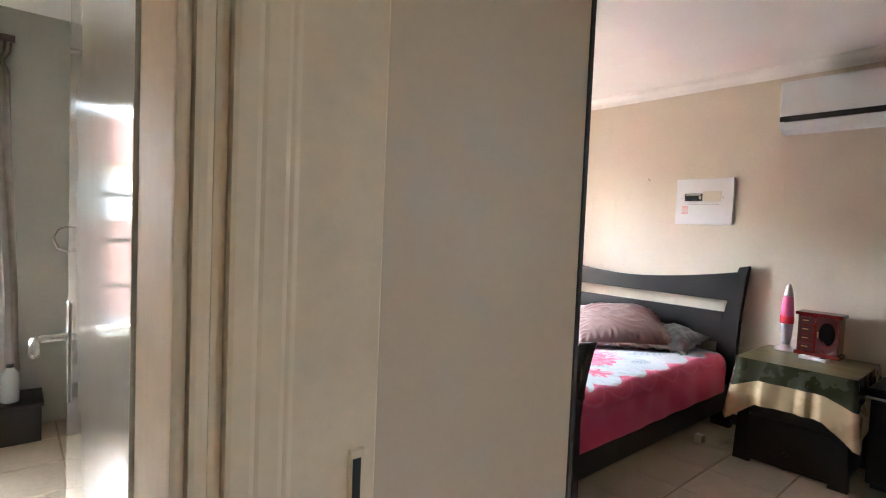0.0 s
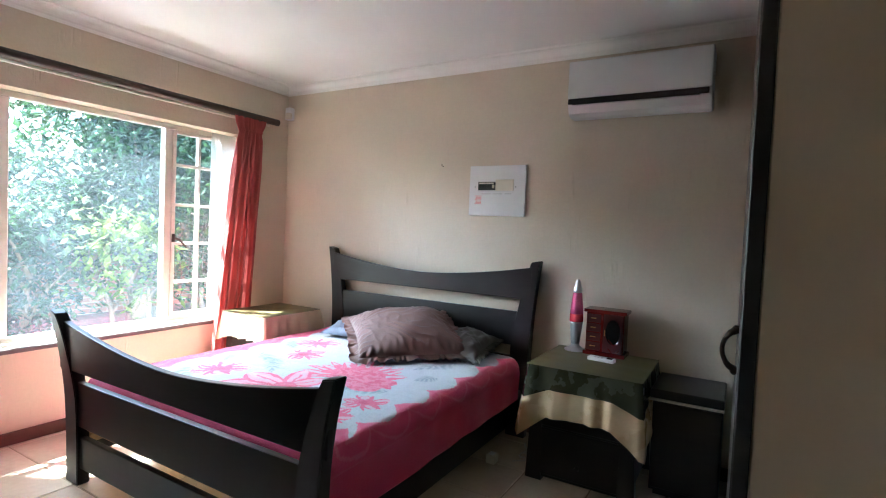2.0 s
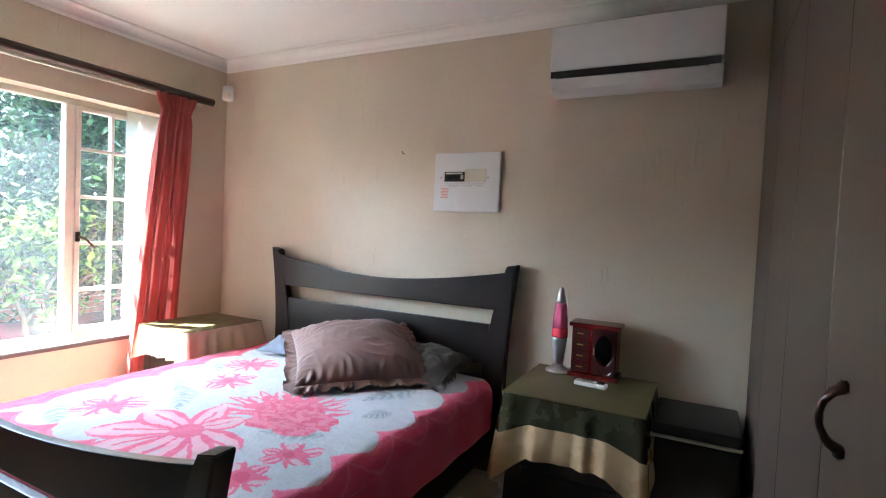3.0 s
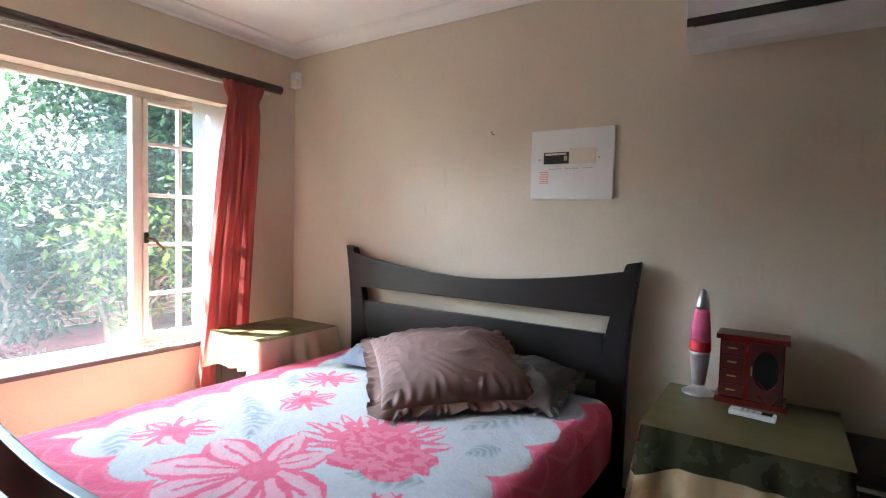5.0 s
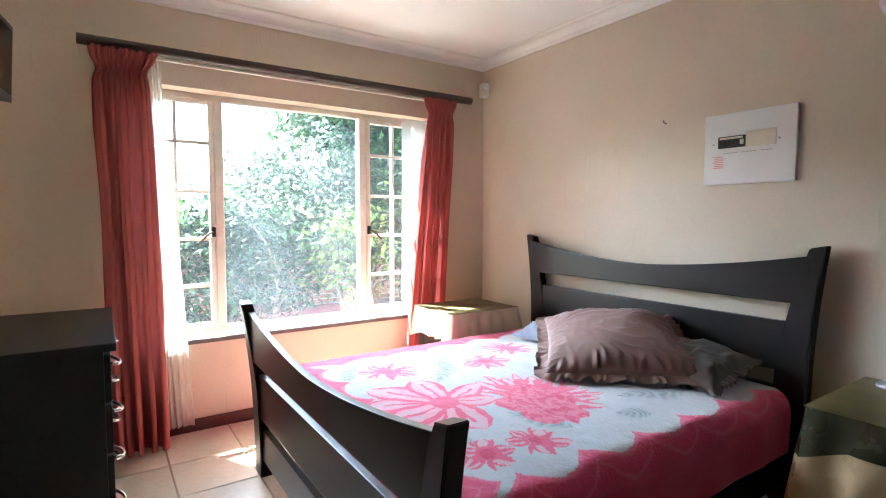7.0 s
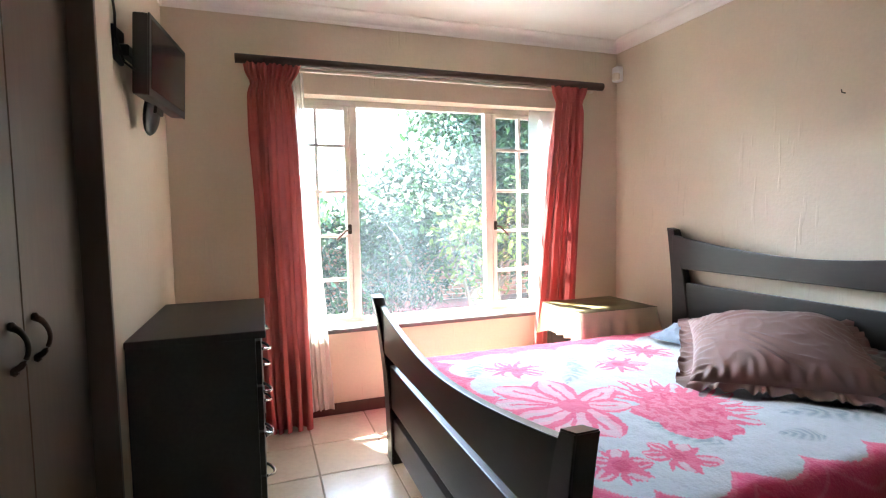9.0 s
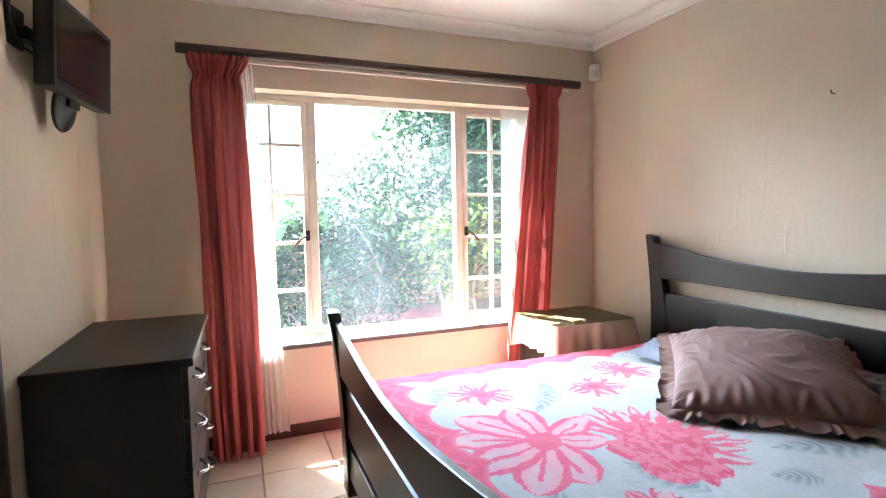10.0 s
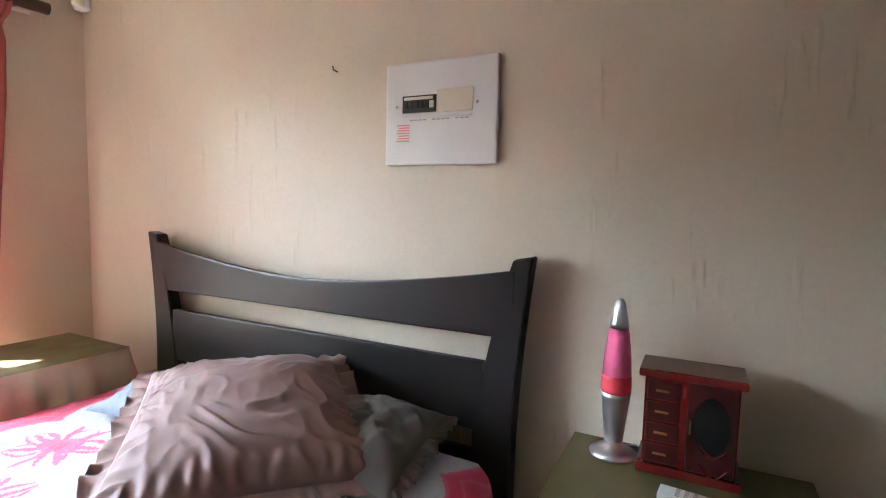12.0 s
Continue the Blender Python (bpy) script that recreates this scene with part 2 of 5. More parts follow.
ll.new(wb.outputs[0], nn["Principled BSDF"].inputs["Normal"])
for mm in (LEAF, LEAFLIGHT):
    nn, ll = mm.node_tree.nodes, mm.node_tree.links
    geo, hsv, bs = nn.new("ShaderNodeNewGeometry"), nn.new("ShaderNodeHueSaturation"), nn["Principled BSDF"]
    rng = nn.new("ShaderNodeMapRange")
    rng.inputs["To Min"].default_value, rng.inputs["To Max"].default_value = 0.3, 2.3
    ll.new(geo.outputs["Random Per Island"], rng.inputs[0])
    ll.new(rng.outputs[0], hsv.inputs["Value"])
    ll.new(bs.inputs["Base Color"].links[0].from_socket, hsv.inputs["Color"])
    ll.new(hsv.outputs[0], bs.inputs["Base Color"])
    tl, mx = nn.new("ShaderNodeBsdfTranslucent"), nn.new("ShaderNodeMixShader")
    ll.new(hsv.outputs[0], tl.inputs[0])
    mx.inputs[0].default_value = 0.3
    ll.new(bs.outputs[0], mx.inputs[1])
    ll.new(tl.outputs[0], mx.inputs[2])
    ll.new(mx.outputs[0], nn["Material Output"].inputs[0])


# ---- mesh helpers ----
def link_mesh(name, bm, mat, smooth=False):
    bmesh.ops.recalc_face_normals(bm, faces=bm.faces)
    me = bpy.data.meshes.new(name)
    bm.to_mesh(me)
    bm.free()
    if smooth:
        for p in me.polygons:
            p.use_smooth = True
    me.materials.append(mat)
    return new(name, me)


def part(name, bm, mat, parent=None, label="", smooth=False):
    ob = link_mesh(name, bm, mat, smooth)
    if parent is not None:
        ob.parent = parent
    if label:
        ob["label"] = label
    return ob


def thing(name, label, category, group="", at=(0, 0, 0), kind=""):
    ob = new(name)
    ob.location = at
    ob.empty_display_size = 0.05
    return tagged(ob, label, category, group, kind)


def structure(name, bm, mat, label, category, smooth=False):
    return tagged(link_mesh(name, bm, mat, smooth), label, category, kind="structure")


def box(x0, x1, y0, y1, z0, z1, bevel=0.0, bm=None, seg=1):
    bm2 = bmesh.new()
    bmesh.ops.create_cube(bm2, size=1.0)
    for v in bm2.verts:
        v.co = Vector((x0 + (v.co.x + 0.5) * (x1 - x0), y0 + (v.co.y + 0.5) * (y1 - y0), z0 + (v.co.z + 0.5) * (z1 - z0)))
    if bevel:
        bmesh.ops.bevel(bm2, geom=list(bm2.edges), offset=bevel, segments=seg, affect="EDGES", profile=0.7)
    if bm is None:
        return bm2
    me = bpy.data.meshes.new("tmp")
    bm2.to_mesh(me)
    bm2.free()
    bm.from_mesh(me)
    bpy.data.meshes.remove(me)
    return bm


def lathe(rings, seg=24, centre=(0, 0, 0), cap=True):
    """A turned shape: rings of (radius, height)."""
    bm = bmesh.new()
    loops = []
    for r, z in rings:
        loops.append([bm.verts.new((centre[0] + r * math.cos(2 * math.pi * i / seg), centre[1] + r * math.sin(2 * math.pi * i / seg), centre[2] + z))
                      for i in range(seg)])
    for a, b in zip(loops, loops[1:]):
        for i in range(seg):
            bm.faces.new((a[i], a[(i + 1) % seg], b[(i + 1) % seg], b[i]))
    if cap:
        bm.faces.new(loops[0][::-1])
        bm.faces.new(loops[-1])
    return bm


def tube(points, radius, seg=8, bm=None):
    """A round bar along points."""
    bm = bm or bmesh.new()
    pts = [Vector(p) for p in points]
    loops = []
    for i, p in enumerate(pts):
        d = (pts[min(i + 1, len(pts) - 1)] - pts[max(i - 1, 0)]).normalized()
        u = d.cross(Vector((0, 0, 1)) if abs(d.z) < 0.9 else Vector((1, 0, 0))).normalized()
        w = d.cross(u)
        r = radius(i / (len(pts) - 1)) if callable(radius) else radius
        loops.append([bm.verts.new(p + r * (u * math.cos(2 * math.pi * k / seg) + w * math.sin(2 * math.pi * k / seg))) for k in range(seg)])
    for a, b in zip(loops, loops[1:]):
        for k in range(seg):
            bm.faces.new((a[k], a[(k + 1) % seg], b[(k + 1) % seg], b[k]))
    bm.faces.new(loops[0][::-1])
    bm.faces.new(loops[-1])
    return bm


def sheet(fn, nu, nv, thick=0.0):
    """A surface fn(u, v) -> place, for u and v from 0 to 1."""
    bm = bmesh.new()
    grid = [[bm.verts.new(fn(i / nu, j / nv)) for j in range(nv + 1)] for i in range(nu + 1)]
    for i in range(nu):
        for j in range(nv):
            bm.faces.new((grid[i][j], grid[i + 1][j], grid[i + 1][j + 1], grid[i][j + 1]))
    if thick:
        bmesh.ops.recalc_face_normals(bm, faces=bm.faces)
        bmesh.ops.solidify(bm, geom=list(bm.faces), thickness=thick)
    return bm


def slab(outline, depth, axis, start, bevel=0.0):
    """A flat board: outline of (a, b) pairs, thick along the axis. x: (y, z), y: (x, z), z: (x, y)."""
    bm = bmesh.new()

    def place(a, b, c):
        return {"x": (c, a, b), "y": (a, c, b), "z": (a, b, c)}[axis]
    lo = [bm.verts.new(place(a, b, start)) for a, b in outline]
    hi = [bm.verts.new(place(a, b, start + depth)) for a, b in outline]
    bm.faces.new(lo[::-1])
    bm.faces.new(hi)
    n = len(outline)
    for i in range(n):
        bm.faces.new((lo[i], lo[(i + 1) % n], hi[(i + 1) % n], hi[i]))
    if bevel:
        bmesh.ops.recalc_face_normals(bm, faces=bm.faces)
        sharp = [e for e in bm.edges if len(e.link_faces) == 2 and e.calc_face_angle() > 0.9]
        bmesh.ops.bevel(bm, geom=sharp, offset=bevel, segments=2, affect="EDGES", profile=0.7)
    return bm


def wob(x, y, z=0.0, s=1.0):
    return noise.noise((x * s, y * s, z * s))


# ---- the large structure ----
HX, WY, TVX, TOP = 3.853, 3.466, 0.945, 2.405     # head wall, window wall, television wall, ceiling
SY = 3.72                                          # window wall of the side room
OX0, OX1, OZ0, OZ1 = 1.50, 3.365, 0.535, 1.925    # window opening

structure("wall_east", box(HX, HX + 0.22, -0.7, WY, -0.1, TOP), WALL, "beige painted plaster wall behind the bed", "wall")
bm = box(0.6, OX0, WY, WY + 0.24, -0.1, TOP)
box(OX1, HX + 0.22, WY, WY + 0.24, -0.1, TOP, bm=bm)
box(OX0, OX1, WY, WY + 0.24, -0.1, OZ0 - 0.03, bm=bm)
box(OX0, OX1, WY, WY + 0.24, OZ1, TOP, bm=bm)
structure("wall_north", bm, WALL, "beige painted plaster wall with the window", "wall")
structure("wall_west", box(0.60, TVX, 2.237, WY, -0.1, TOP), WALL, "beige painted plaster wall with the television", "wall")
# passage and the room beside it
bm = box(-1.6, -0.74, 0.335, 0.45, -0.1, TOP)
box(-0.74, 0.13, 0.335, 0.45, 2.06, TOP, bm=bm)
structure("wall_passage", bm, HALL, "cream painted passage wall with a doorway", "wall")
structure("wall_jamb", box(0.215, 0.332, 0.338, 0.60, -0.1, TOP, 0.004), FRAMEPAINT, "cream painted wall end beside the doorway", "wall")
structure("wall_partition", box(0.475, 0.52, 0.60, SY, -0.1, TOP), HALL, "plain wall behind the built-in closet", "wall")
bm = box(-1.6, -1.25, SY, SY + 0.2, -0.1, TOP)
box(-0.03, 0.6, SY, SY + 0.2, -0.1, TOP, bm=bm)
box(-1.25, -0.03, SY, SY + 0.2, -0.1, 0.50, bm=bm)
box(-1.25, -0.03, SY, SY + 0.2, 2.0, TOP, bm=bm)
structure("wall_side_room", bm, GREYWALL, "greyish wall of the side room", "wall")
structure("wall_south", box(-1.6, 2.0, -1.25, -1.05, -0.1, TOP), HALL, "plain cream passage wall", "wall")
structure("wall_end", box(-1.8, -1.6, -1.25, SY + 0.2, -0.1, TOP), HALL, "plain cream wall closing the passage", "wall")
# unseen gap added in this wall so that daylight reaches the passage
bm = box(1.831, 2.0, -1.05, -0.95, -0.1, TOP)
box(1.831, 2.0, -0.95, -0.701, 2.05, TOP, bm=bm)
structure("wall_passage_corner", bm, HALL, "plain cream wall with an added unseen gap that lets daylight in", "wall")
structure("wall_closet_back", box(1.831, HX, -0.70, -0.601, -0.1, TOP), HALL, "plain wall behind the closet", "wall")
bm = box(-1.8, HX + 0.22, -1.25, WY + 0.24, TOP, TOP + 0.08)
box(-1.8, 0.6, WY + 0.241, SY + 0.2, TOP, TOP + 0.08, bm=bm)
structure("ceiling", bm, CEIL, "flat white painted ceiling", "ceiling")


def cornice(name, a, b, inward):
    """A coved cornice from a to b, (x, y), with its face turned inward."""
    a, b, n = Vector((*a, 0)), Vector((*b, 0)), Vector((*inward, 0))
    prof = [(0.0, 0.072), (0.008, 0.072), (0.012, 0.060)]
    for i in range(7):
        t = i / 6 * math.pi / 2
        prof.append((0.014 + 0.052 * (1 - math.cos(t)), 0.058 - 0.046 * math.sin(t)))
    prof += [(0.072, 0.010), (0.078, 0.001), (0.0, 0.001)]
    bm = bmesh.new()
    ends = [[bm.verts.new(p + n * o + Vector((0, 0, TOP - d))) for o, d in prof] for p in (a, b)]
    k = len(prof)
    for i in range(k):
        bm.faces.new((ends[0][i], ends[0][(i + 1) % k], ends[1][(i + 1) % k], ends[1][i]))
    bm.faces.new(ends[0])
    bm.faces.new(ends[1][::-1])
    return structure(name, bm, CORNICE, "white coved plaster cornice", "cornice")


cornice("trim_cornice_north", (TVX, WY - 0.001), (HX, WY - 0.001), (0, -1))
cornice("trim_cornice_east", (HX - 0.001, 0.09), (HX - 0.001, WY), (-1, 0))
cornice("trim_cornice_west", (TVX + 0.001, 2.237), (TVX + 0.001, WY), (1, 0))
for nm, b in (("baseboard_north", box(TVX, HX - 0.014, WY - 0.013, WY - 0.001, 0.004, 0.075, 0.003)),
              ("baseboard_east", box(HX - 0.013, HX - 0.001, 0.09, WY - 0.014, 0.004, 0.075, 0.003))):
    structure(nm, b, SKIRT, "dark brown glazed skirting along the wall", "baseboard")

# steel door frame of the side room, its folds as separate strips
frame_ob = thing("door_frame", "cream gloss painted steel door frame with chipped latch hole", "door frame", kind="structure")
for x0, x1, y0, y1 in ((0.130, 0.142, 0.325, 0.47), (0.1425, 0.158, 0.321, 0.40), (0.1585, 0.170, 0.326, 0.40), (0.1705, 0.196, 0.320, 0.40),
                       (0.1965, 0.224, 0.327, 0.40), (0.2245, 0.236, 0.334, 0.345)):
    part("fold", box(x0, x1, y0, y1, 0.004, 2.06, 0.005, seg=2), FRAMEPAINT, frame_ob)
part("latch_plate", box(0.297, 0.316, 0.3345, 0.340, 0.85, 1.052, 0.002), FRAMEPAINT, frame_ob, "chipped cream latch plate")
part("latch_hole", box(0.301, 0.310, 0.3335, 0.337, 0.86, 1.042), DARKEDGE, frame_ob, "dark open latch hole")

# ---- window ----
FY = 3.60                                          # plane of the window panes
window = thing("window_1", "white painted steel window with two small-paned casements and one large pane", "window", kind="structure")
for x0, x1, z0, z1 in ((OX0, OX0 + 0.035, OZ0, OZ1), (OX1 - 0.035, OX1, OZ0, OZ1), (OX0 + 0.035, OX1 - 0.035, OZ1 - 0.035, OZ1), (OX0 + 0.035, OX1 - 0.035, OZ0, OZ0 + 0.03)):
    part("window_frame", box(x0, x1, FY - 0.02, FY + 0.03, z0, z1, 0.004), STEELWHITE, window)
for xm in (1.963, 2.884):
    part("mullion", box(xm - 0.026, xm + 0.026, FY - 0.028, FY + 0.03, OZ0 + 0.03, OZ1 - 0.035, 0.005), STEELWHITE, window)
ZS = [0.575, 0.815, 1.09, 1.365, 1.645, 1.885]     # heights of the glazing bars
for x0, x1, hinge in ((1.537, 1.935, 0), (2.912, 3.328, 1)):
    cas = part("casement", box(x0, x0 + 0.028, FY - 0.032, FY + 0.012, 0.568, 1.888, 0.004), STEELWHITE, window)
    part("stile", box(x1 - 0.028, x1, FY - 0.032, FY + 0.012, 0.568, 1.888, 0.004), STEELWHITE, cas)
    for z in (0.568, 1.863):
        part("rail", box(x0 + 0.028, x1 - 0.028, FY - 0.032, FY + 0.012, z, z + 0.025, 0.004), STEELWHITE, cas)
    xc = (x0 + x1) / 2
    part("glazing_bar", box(xc - 0.010, xc + 0.010, FY - 0.026, FY + 0.008, 0.593, 1.863, 0.003), STEELWHITE, cas)
    for z in ZS[1:-1]:
        part("glazing_bar", box(x0 + 0.028, x1 - 0.028, FY - 0.030, FY + 0.006, z - 0.010, z + 0.010, 0.003), STEELWHITE, cas)
    for i in range(5):
        for a, b in ((x0 + 0.029, xc - 0.011), (xc + 0.011, x1 - 0.029)):
            p = part("pane", box(a, b, FY - 0.003, FY + 0.001, ZS[i] + 0.011, ZS[i + 1] - 0.011), GLASS, cas)
            p.visible_shadow = False
    hx, sgn = (x1 - 0.012, -1) if not hinge else (x0 + 0.012, 1)
    hd = part("window_handle", box(hx - 0.012, hx + 0.012, FY - 0.050, FY - 0.033, 1.10, 1.16, 0.004), BRONZE, cas, "dark bronze casement handle")
    part("lever", tube([(hx, FY - 0.052, 1.13), (hx + sgn * 0.03, FY - 0.062, 1.12), (hx + sgn * 0.085, FY - 0.062, 1.065)], 0.007), BRONZE, hd)
p = part("fixed_pane", box(1.990, 2.857, FY - 0.003, FY + 0.001, OZ0 + 0.031, OZ1 - 0.036), DIRTYGLASS, window, "large dusty glass pane")
p.visible_shadow = False
part("window_sill", box(OX0, OX1, WY - 0.002, FY - 0.021, OZ0 - 0.03, OZ0 - 0.004, 0.004), SILL, window, "white painted inner sill")
part("sill_nosing", box(OX0 - 0.01, OX1 + 0.01, WY - 0.016, WY - 0.003, OZ0 - 0.032, OZ0 - 0.006, 0.004), SILLEDGE, window, "dark worn sill edge")
part("outer_sill", box(OX0 - 0.05, OX1 + 0.05, FY + 0.031, WY + 0.33, OZ0 - 0.10, OZ0 - 0.01, 0.006), SILL, window)


side_window = thing("window_2", "white framed side room window with thin horizontal bars", "window", kind="structure")
for x0, x1, z0, z1 in ((-1.25, -1.21, 0.50, 2.0), (-0.07, -0.03, 0.50, 2.0), (-1.21, -0.07, 1.96, 2.0), (-1.21, -0.07, 0.50, 0.54), (-0.66, -0.62, 0.54, 1.96)):
    part("window_frame", box(x0, x1, SY + 0.07, SY + 0.12, z0, z1, 0.004), STEELWHITE, side_window)
for x0, x1 in ((-1.21, -0.66), (-0.62, -0.07)):
    part("pane", box(x0, x1, SY + 0.093, SY + 0.097, 0.54, 1.96), GLASS, side_window).visible_shadow = False
    for z in (0.81, 1.105, 1.40):
        part("bar", box(x0, x1, SY + 0.075, SY + 0.090, z - 0.014, z + 0.014, 0.003), STEELWHITE, side_window)


# ---- built-in closets ----
def bow_handle(parent, p, out, z):
    """An upright bow handle on a closet door."""
    p, out = Vector((*p, 0)), Vector((*out, 0))
    pts = []
    for i in range(13):
        t = i / 12
        pts.append(p + out * (0.006 + 0.028 * math.sin(math.pi * t) ** 0.6) + Vector((0, 0, z - 0.048 + 0.096 * t)))
    h = part("handle", tube(pts, lambda t: 0.0055 + 0.004 * abs(2 * t - 1) ** 3), BRONZE, parent, "dark bronze bow handle", True)
    for dz in (-0.05, 0.05):
        part("rosette", lathe([(0.003, -0.011), (0.009, -0.006), (0.009, 0.004), (0.004, 0.010)], 10, tuple(p + out * 0.006 + Vector((0, 0, z + dz)))), BRONZE, h)


closet = thing("built_in_closet", "brown laminate built-in closet with a cream end panel", "closet", "built-in closets")
part("end_panel", box(0.335, 0.8480, 0.459, 0.477, 0.004, TOP - 0.003, 0.002), PANEL, closet, "cream painted end panel")
part("end_edging", box(0.8485, 0.862, 0.4575, 0.477, 0.004, TOP - 0.003, 0.002), DARKEDGE, closet, "thin dark edging")
part("plinth", box(0.60, 0.835, 0.48, 2.23, 0.004, 0.08), DARKEDGE, closet)
part("carcass", box(0.525, 0.852, 0.48, 2.232, 0.081, TOP - 0.004), PANEL, closet)
for i in range(4):
    y0 = 0.480 + i * 0.4385
    d = part("door", box(0.8555, 0.8755, y0, y0 + 0.4345, 0.085, 1.96, 0.002), BROWNLAM, closet)
    bow_handle(d, (0.8755, y0 + (0.36 if i % 2 == 0 else 0.045)), (1, 0), 0.93)
    part("top_door", box(0.8555, 0.8755, y0, y0 + 0.4345, 1.964, TOP - 0.004, 0.002), BROWNLAM, closet)

part("filler_panel", box(0.876, 0.950, 2.214, 2.236, 0.004, TOP - 0.003, 0.002), BROWNLAM, closet)
closet = thing("built_in_closet", "dark brown laminate built-in closet along the wall", "closet", "built-in closets")
part("end_panel", box(1.832, 1.850, -0.60, 0.072, 0.004, TOP - 0.003, 0.002), PANEL, closet, "cream painted end panel")
# the closet's shaded side edge, drawn as a dark strip
part("end_edging", box(1.830, 1.852, 0.073, 0.101, 0.004, TOP - 0.003, 0.003), DARKEDGE, closet, "dark edging strip with the edge's shade in its colour")
part("plinth", box(1.86, HX - 0.01, -0.59, 0.06, 0.004, 0.08), DARKEDGE, closet)
part("carcass", box(1.853, HX - 0.004, -0.595, 0.078, 0.081, TOP - 0.004), PANEL, closet)
for i in range(4):
    x0 = 1.855 + i * 0.499
    d = part("door", box(x0, x0 + 0.495, 0.080, 0.100, 0.085, 1.96, 0.002), BROWNLAM, closet)
    if i == 0:
        bow_handle(d, (x0 + 0.345, 0.100), (0, 1), 1.01)
    part("top_door", box(x0, x0 + 0.495, 0.080, 0.100, 1.964, TOP - 0.004, 0.002), BROWNLAM, closet)


# ---- bed ----
bed = thing("double_bed", "black stained wooden sleigh-style double bed with slatted curved ends", "bed")


def horn_post(y, side, ztop, x_of, w0, w1, flare, depth, name):
    """A bed post that widens downwards and flares outwards at its top. side: +1 or -1 along y."""
    bm = bmesh.new()
    loops = []
    n = 16
    for i in range(n + 1):
        t = i / n
        z = 0.004 + (ztop - 0.004) * t
        out = flare * max(0, (t - 0.45) / 0.55) ** 1.8
        w = w0 + (w1 - w0) * max(0, (t - 0.5) / 0.5) ** 1.2
        yo = y + side * out
        x0 = x_of(t)
        tilt = 0.012 * (t == 1)
        loops.append([bm.verts.new(c) for c in ((x0, yo, z), (x0 + depth, yo, z - tilt * 0), (x0 + depth, yo - side * w, z - tilt), (x0, yo - side * w, z - tilt))])
    for a, b in zip(loops, loops[1:]):
        for k in range(4):
            bm.faces.new((a[k], a[(k + 1) % 4], b[(k + 1) % 4], b[k]))
    bm.faces.new(loops[0])
    bm.faces.new(loops[-1])
    bmesh.ops.recalc_face_normals(bm, faces=bm.faces)
    bmesh.ops.bevel(bm, geom=[e for e in bm.edges if len(e.link_faces) == 2 and e.calc_face_angle() > 0.9], offset=0.004, segments=2, affect="EDGES")
    return part(name, bm, BLACKWOOD, bed)


BY0, BY1 = 1.20, 2.815                             # outer sides of the posts at mid height
for y, s in ((BY0, -1), (BY1, 1)):
    horn_post(y, s, 1.104, lambda t: 3.735 + 0.035 * t, 0.125, 0.058, 0.040 if s < 0 else 0.070, 0.055, "head_post")
    horn_post(y, s, 0.815, lambda t: 1.955 - 0.045 * t * t, 0.105, 0.055, 0.085, 0.055, "foot_post")


def curved_rail(name, y0, y1, ends, mid, low, x, depth, bow=0.0):
    """A rail whose upper edge sags from its ends to the middle."""
    n = 28
    up, lo = [], []
    for i in range(n + 1):
        t = i / n
        sag = abs(2 * t - 1) ** 1.7
        up.append((y0 + (y1 - y0) * t, mid + (ends - mid) * sag))
        lo.append((y0 + (y1 - y0) * t, low + bow * sag))
    bm = slab(up + lo[::-1], depth, "x", x, 0.005)
    return part(name, bm, BLACKWOOD, bed)


curved_rail("head_rail", BY0 + 0.01, BY1 + 0.018, 1.062, 0.972, 0.858, 3.765, 0.026)
curved_rail("head_panel", BY0 + 0.10, BY1 - 0.10, 0.780, 0.780, 0.565, 3.760, 0.026)
curved_rail("head_rail", BY0 + 0.10, BY1 - 0.10, 0.500, 0.500, 0.20, 3.757, 0.026)
curved_rail("foot_rail", BY0 - 0.035, BY1 + 0.035, 0.772, 0.668, 0.545, 1.938, 0.028)
curved_rail("foot_rail", BY0 + 0.085, BY1 - 0.085, 0.490, 0.490, 0.285, 1.958, 0.028)
curved_rail("foot_rail", BY0 + 0.085, BY1 - 0.085, 0.232, 0.232, 0.085, 1.966, 0.028)
for y in (BY0 + 0.035, BY1 - 0.065):
    part("side_rail", box(2.008, 3.742, y, y + 0.03, 0.125, 0.295, 0.005, seg=2), BLACKWOOD, bed)
for i in range(11):
    x = 2.06 + i * 0.16
    part("slat", box(x, x + 0.07, BY0 + 0.066, BY1 - 0.066, 0.232, 0.25, 0.002), PALEPINE, bed)
for y in (BY0 + 0.066, BY1 - 0.106):
    part("bearer", box(2.01, 3.74, y, y + 0.04, 0.195, 0.231), PALEPINE, bed)
part("centre_leg", lathe([(0.022, 0.004), (0.022, 0.23)], 12, (2.9, 2.0, 0)), BLACKWOOD, bed)
part("cross_bar", box(1.995, 2.02, BY0 + 0.08, BY1 - 0.08, 0.252, 0.272, 0.002), PALEPINE, bed)

mattress = tagged(link_mesh("mattress", box(2.035, 3.735, 1.265, 2.735, 0.252, 0.490, 0.05, seg=3), IVORY, True),
                  "pale mattress on the bed, mostly covered", "mattress")

# the printed fleece blanket, folded down over the mattress
CX0, CX1, CY0, CY1, CR, CZ = 2.005, 3.742, 1.222, 2.765, 0.075, 0.515
PINK, DEEP, PALE, SNOW, BLUE = (np.array(c) for c in ((0.68, 0.055, 0.17), (0.50, 0.018, 0.085), (0.74, 0.30, 0.40), (0.46, 0.50, 0.54), (0.20, 0.265, 0.32)))


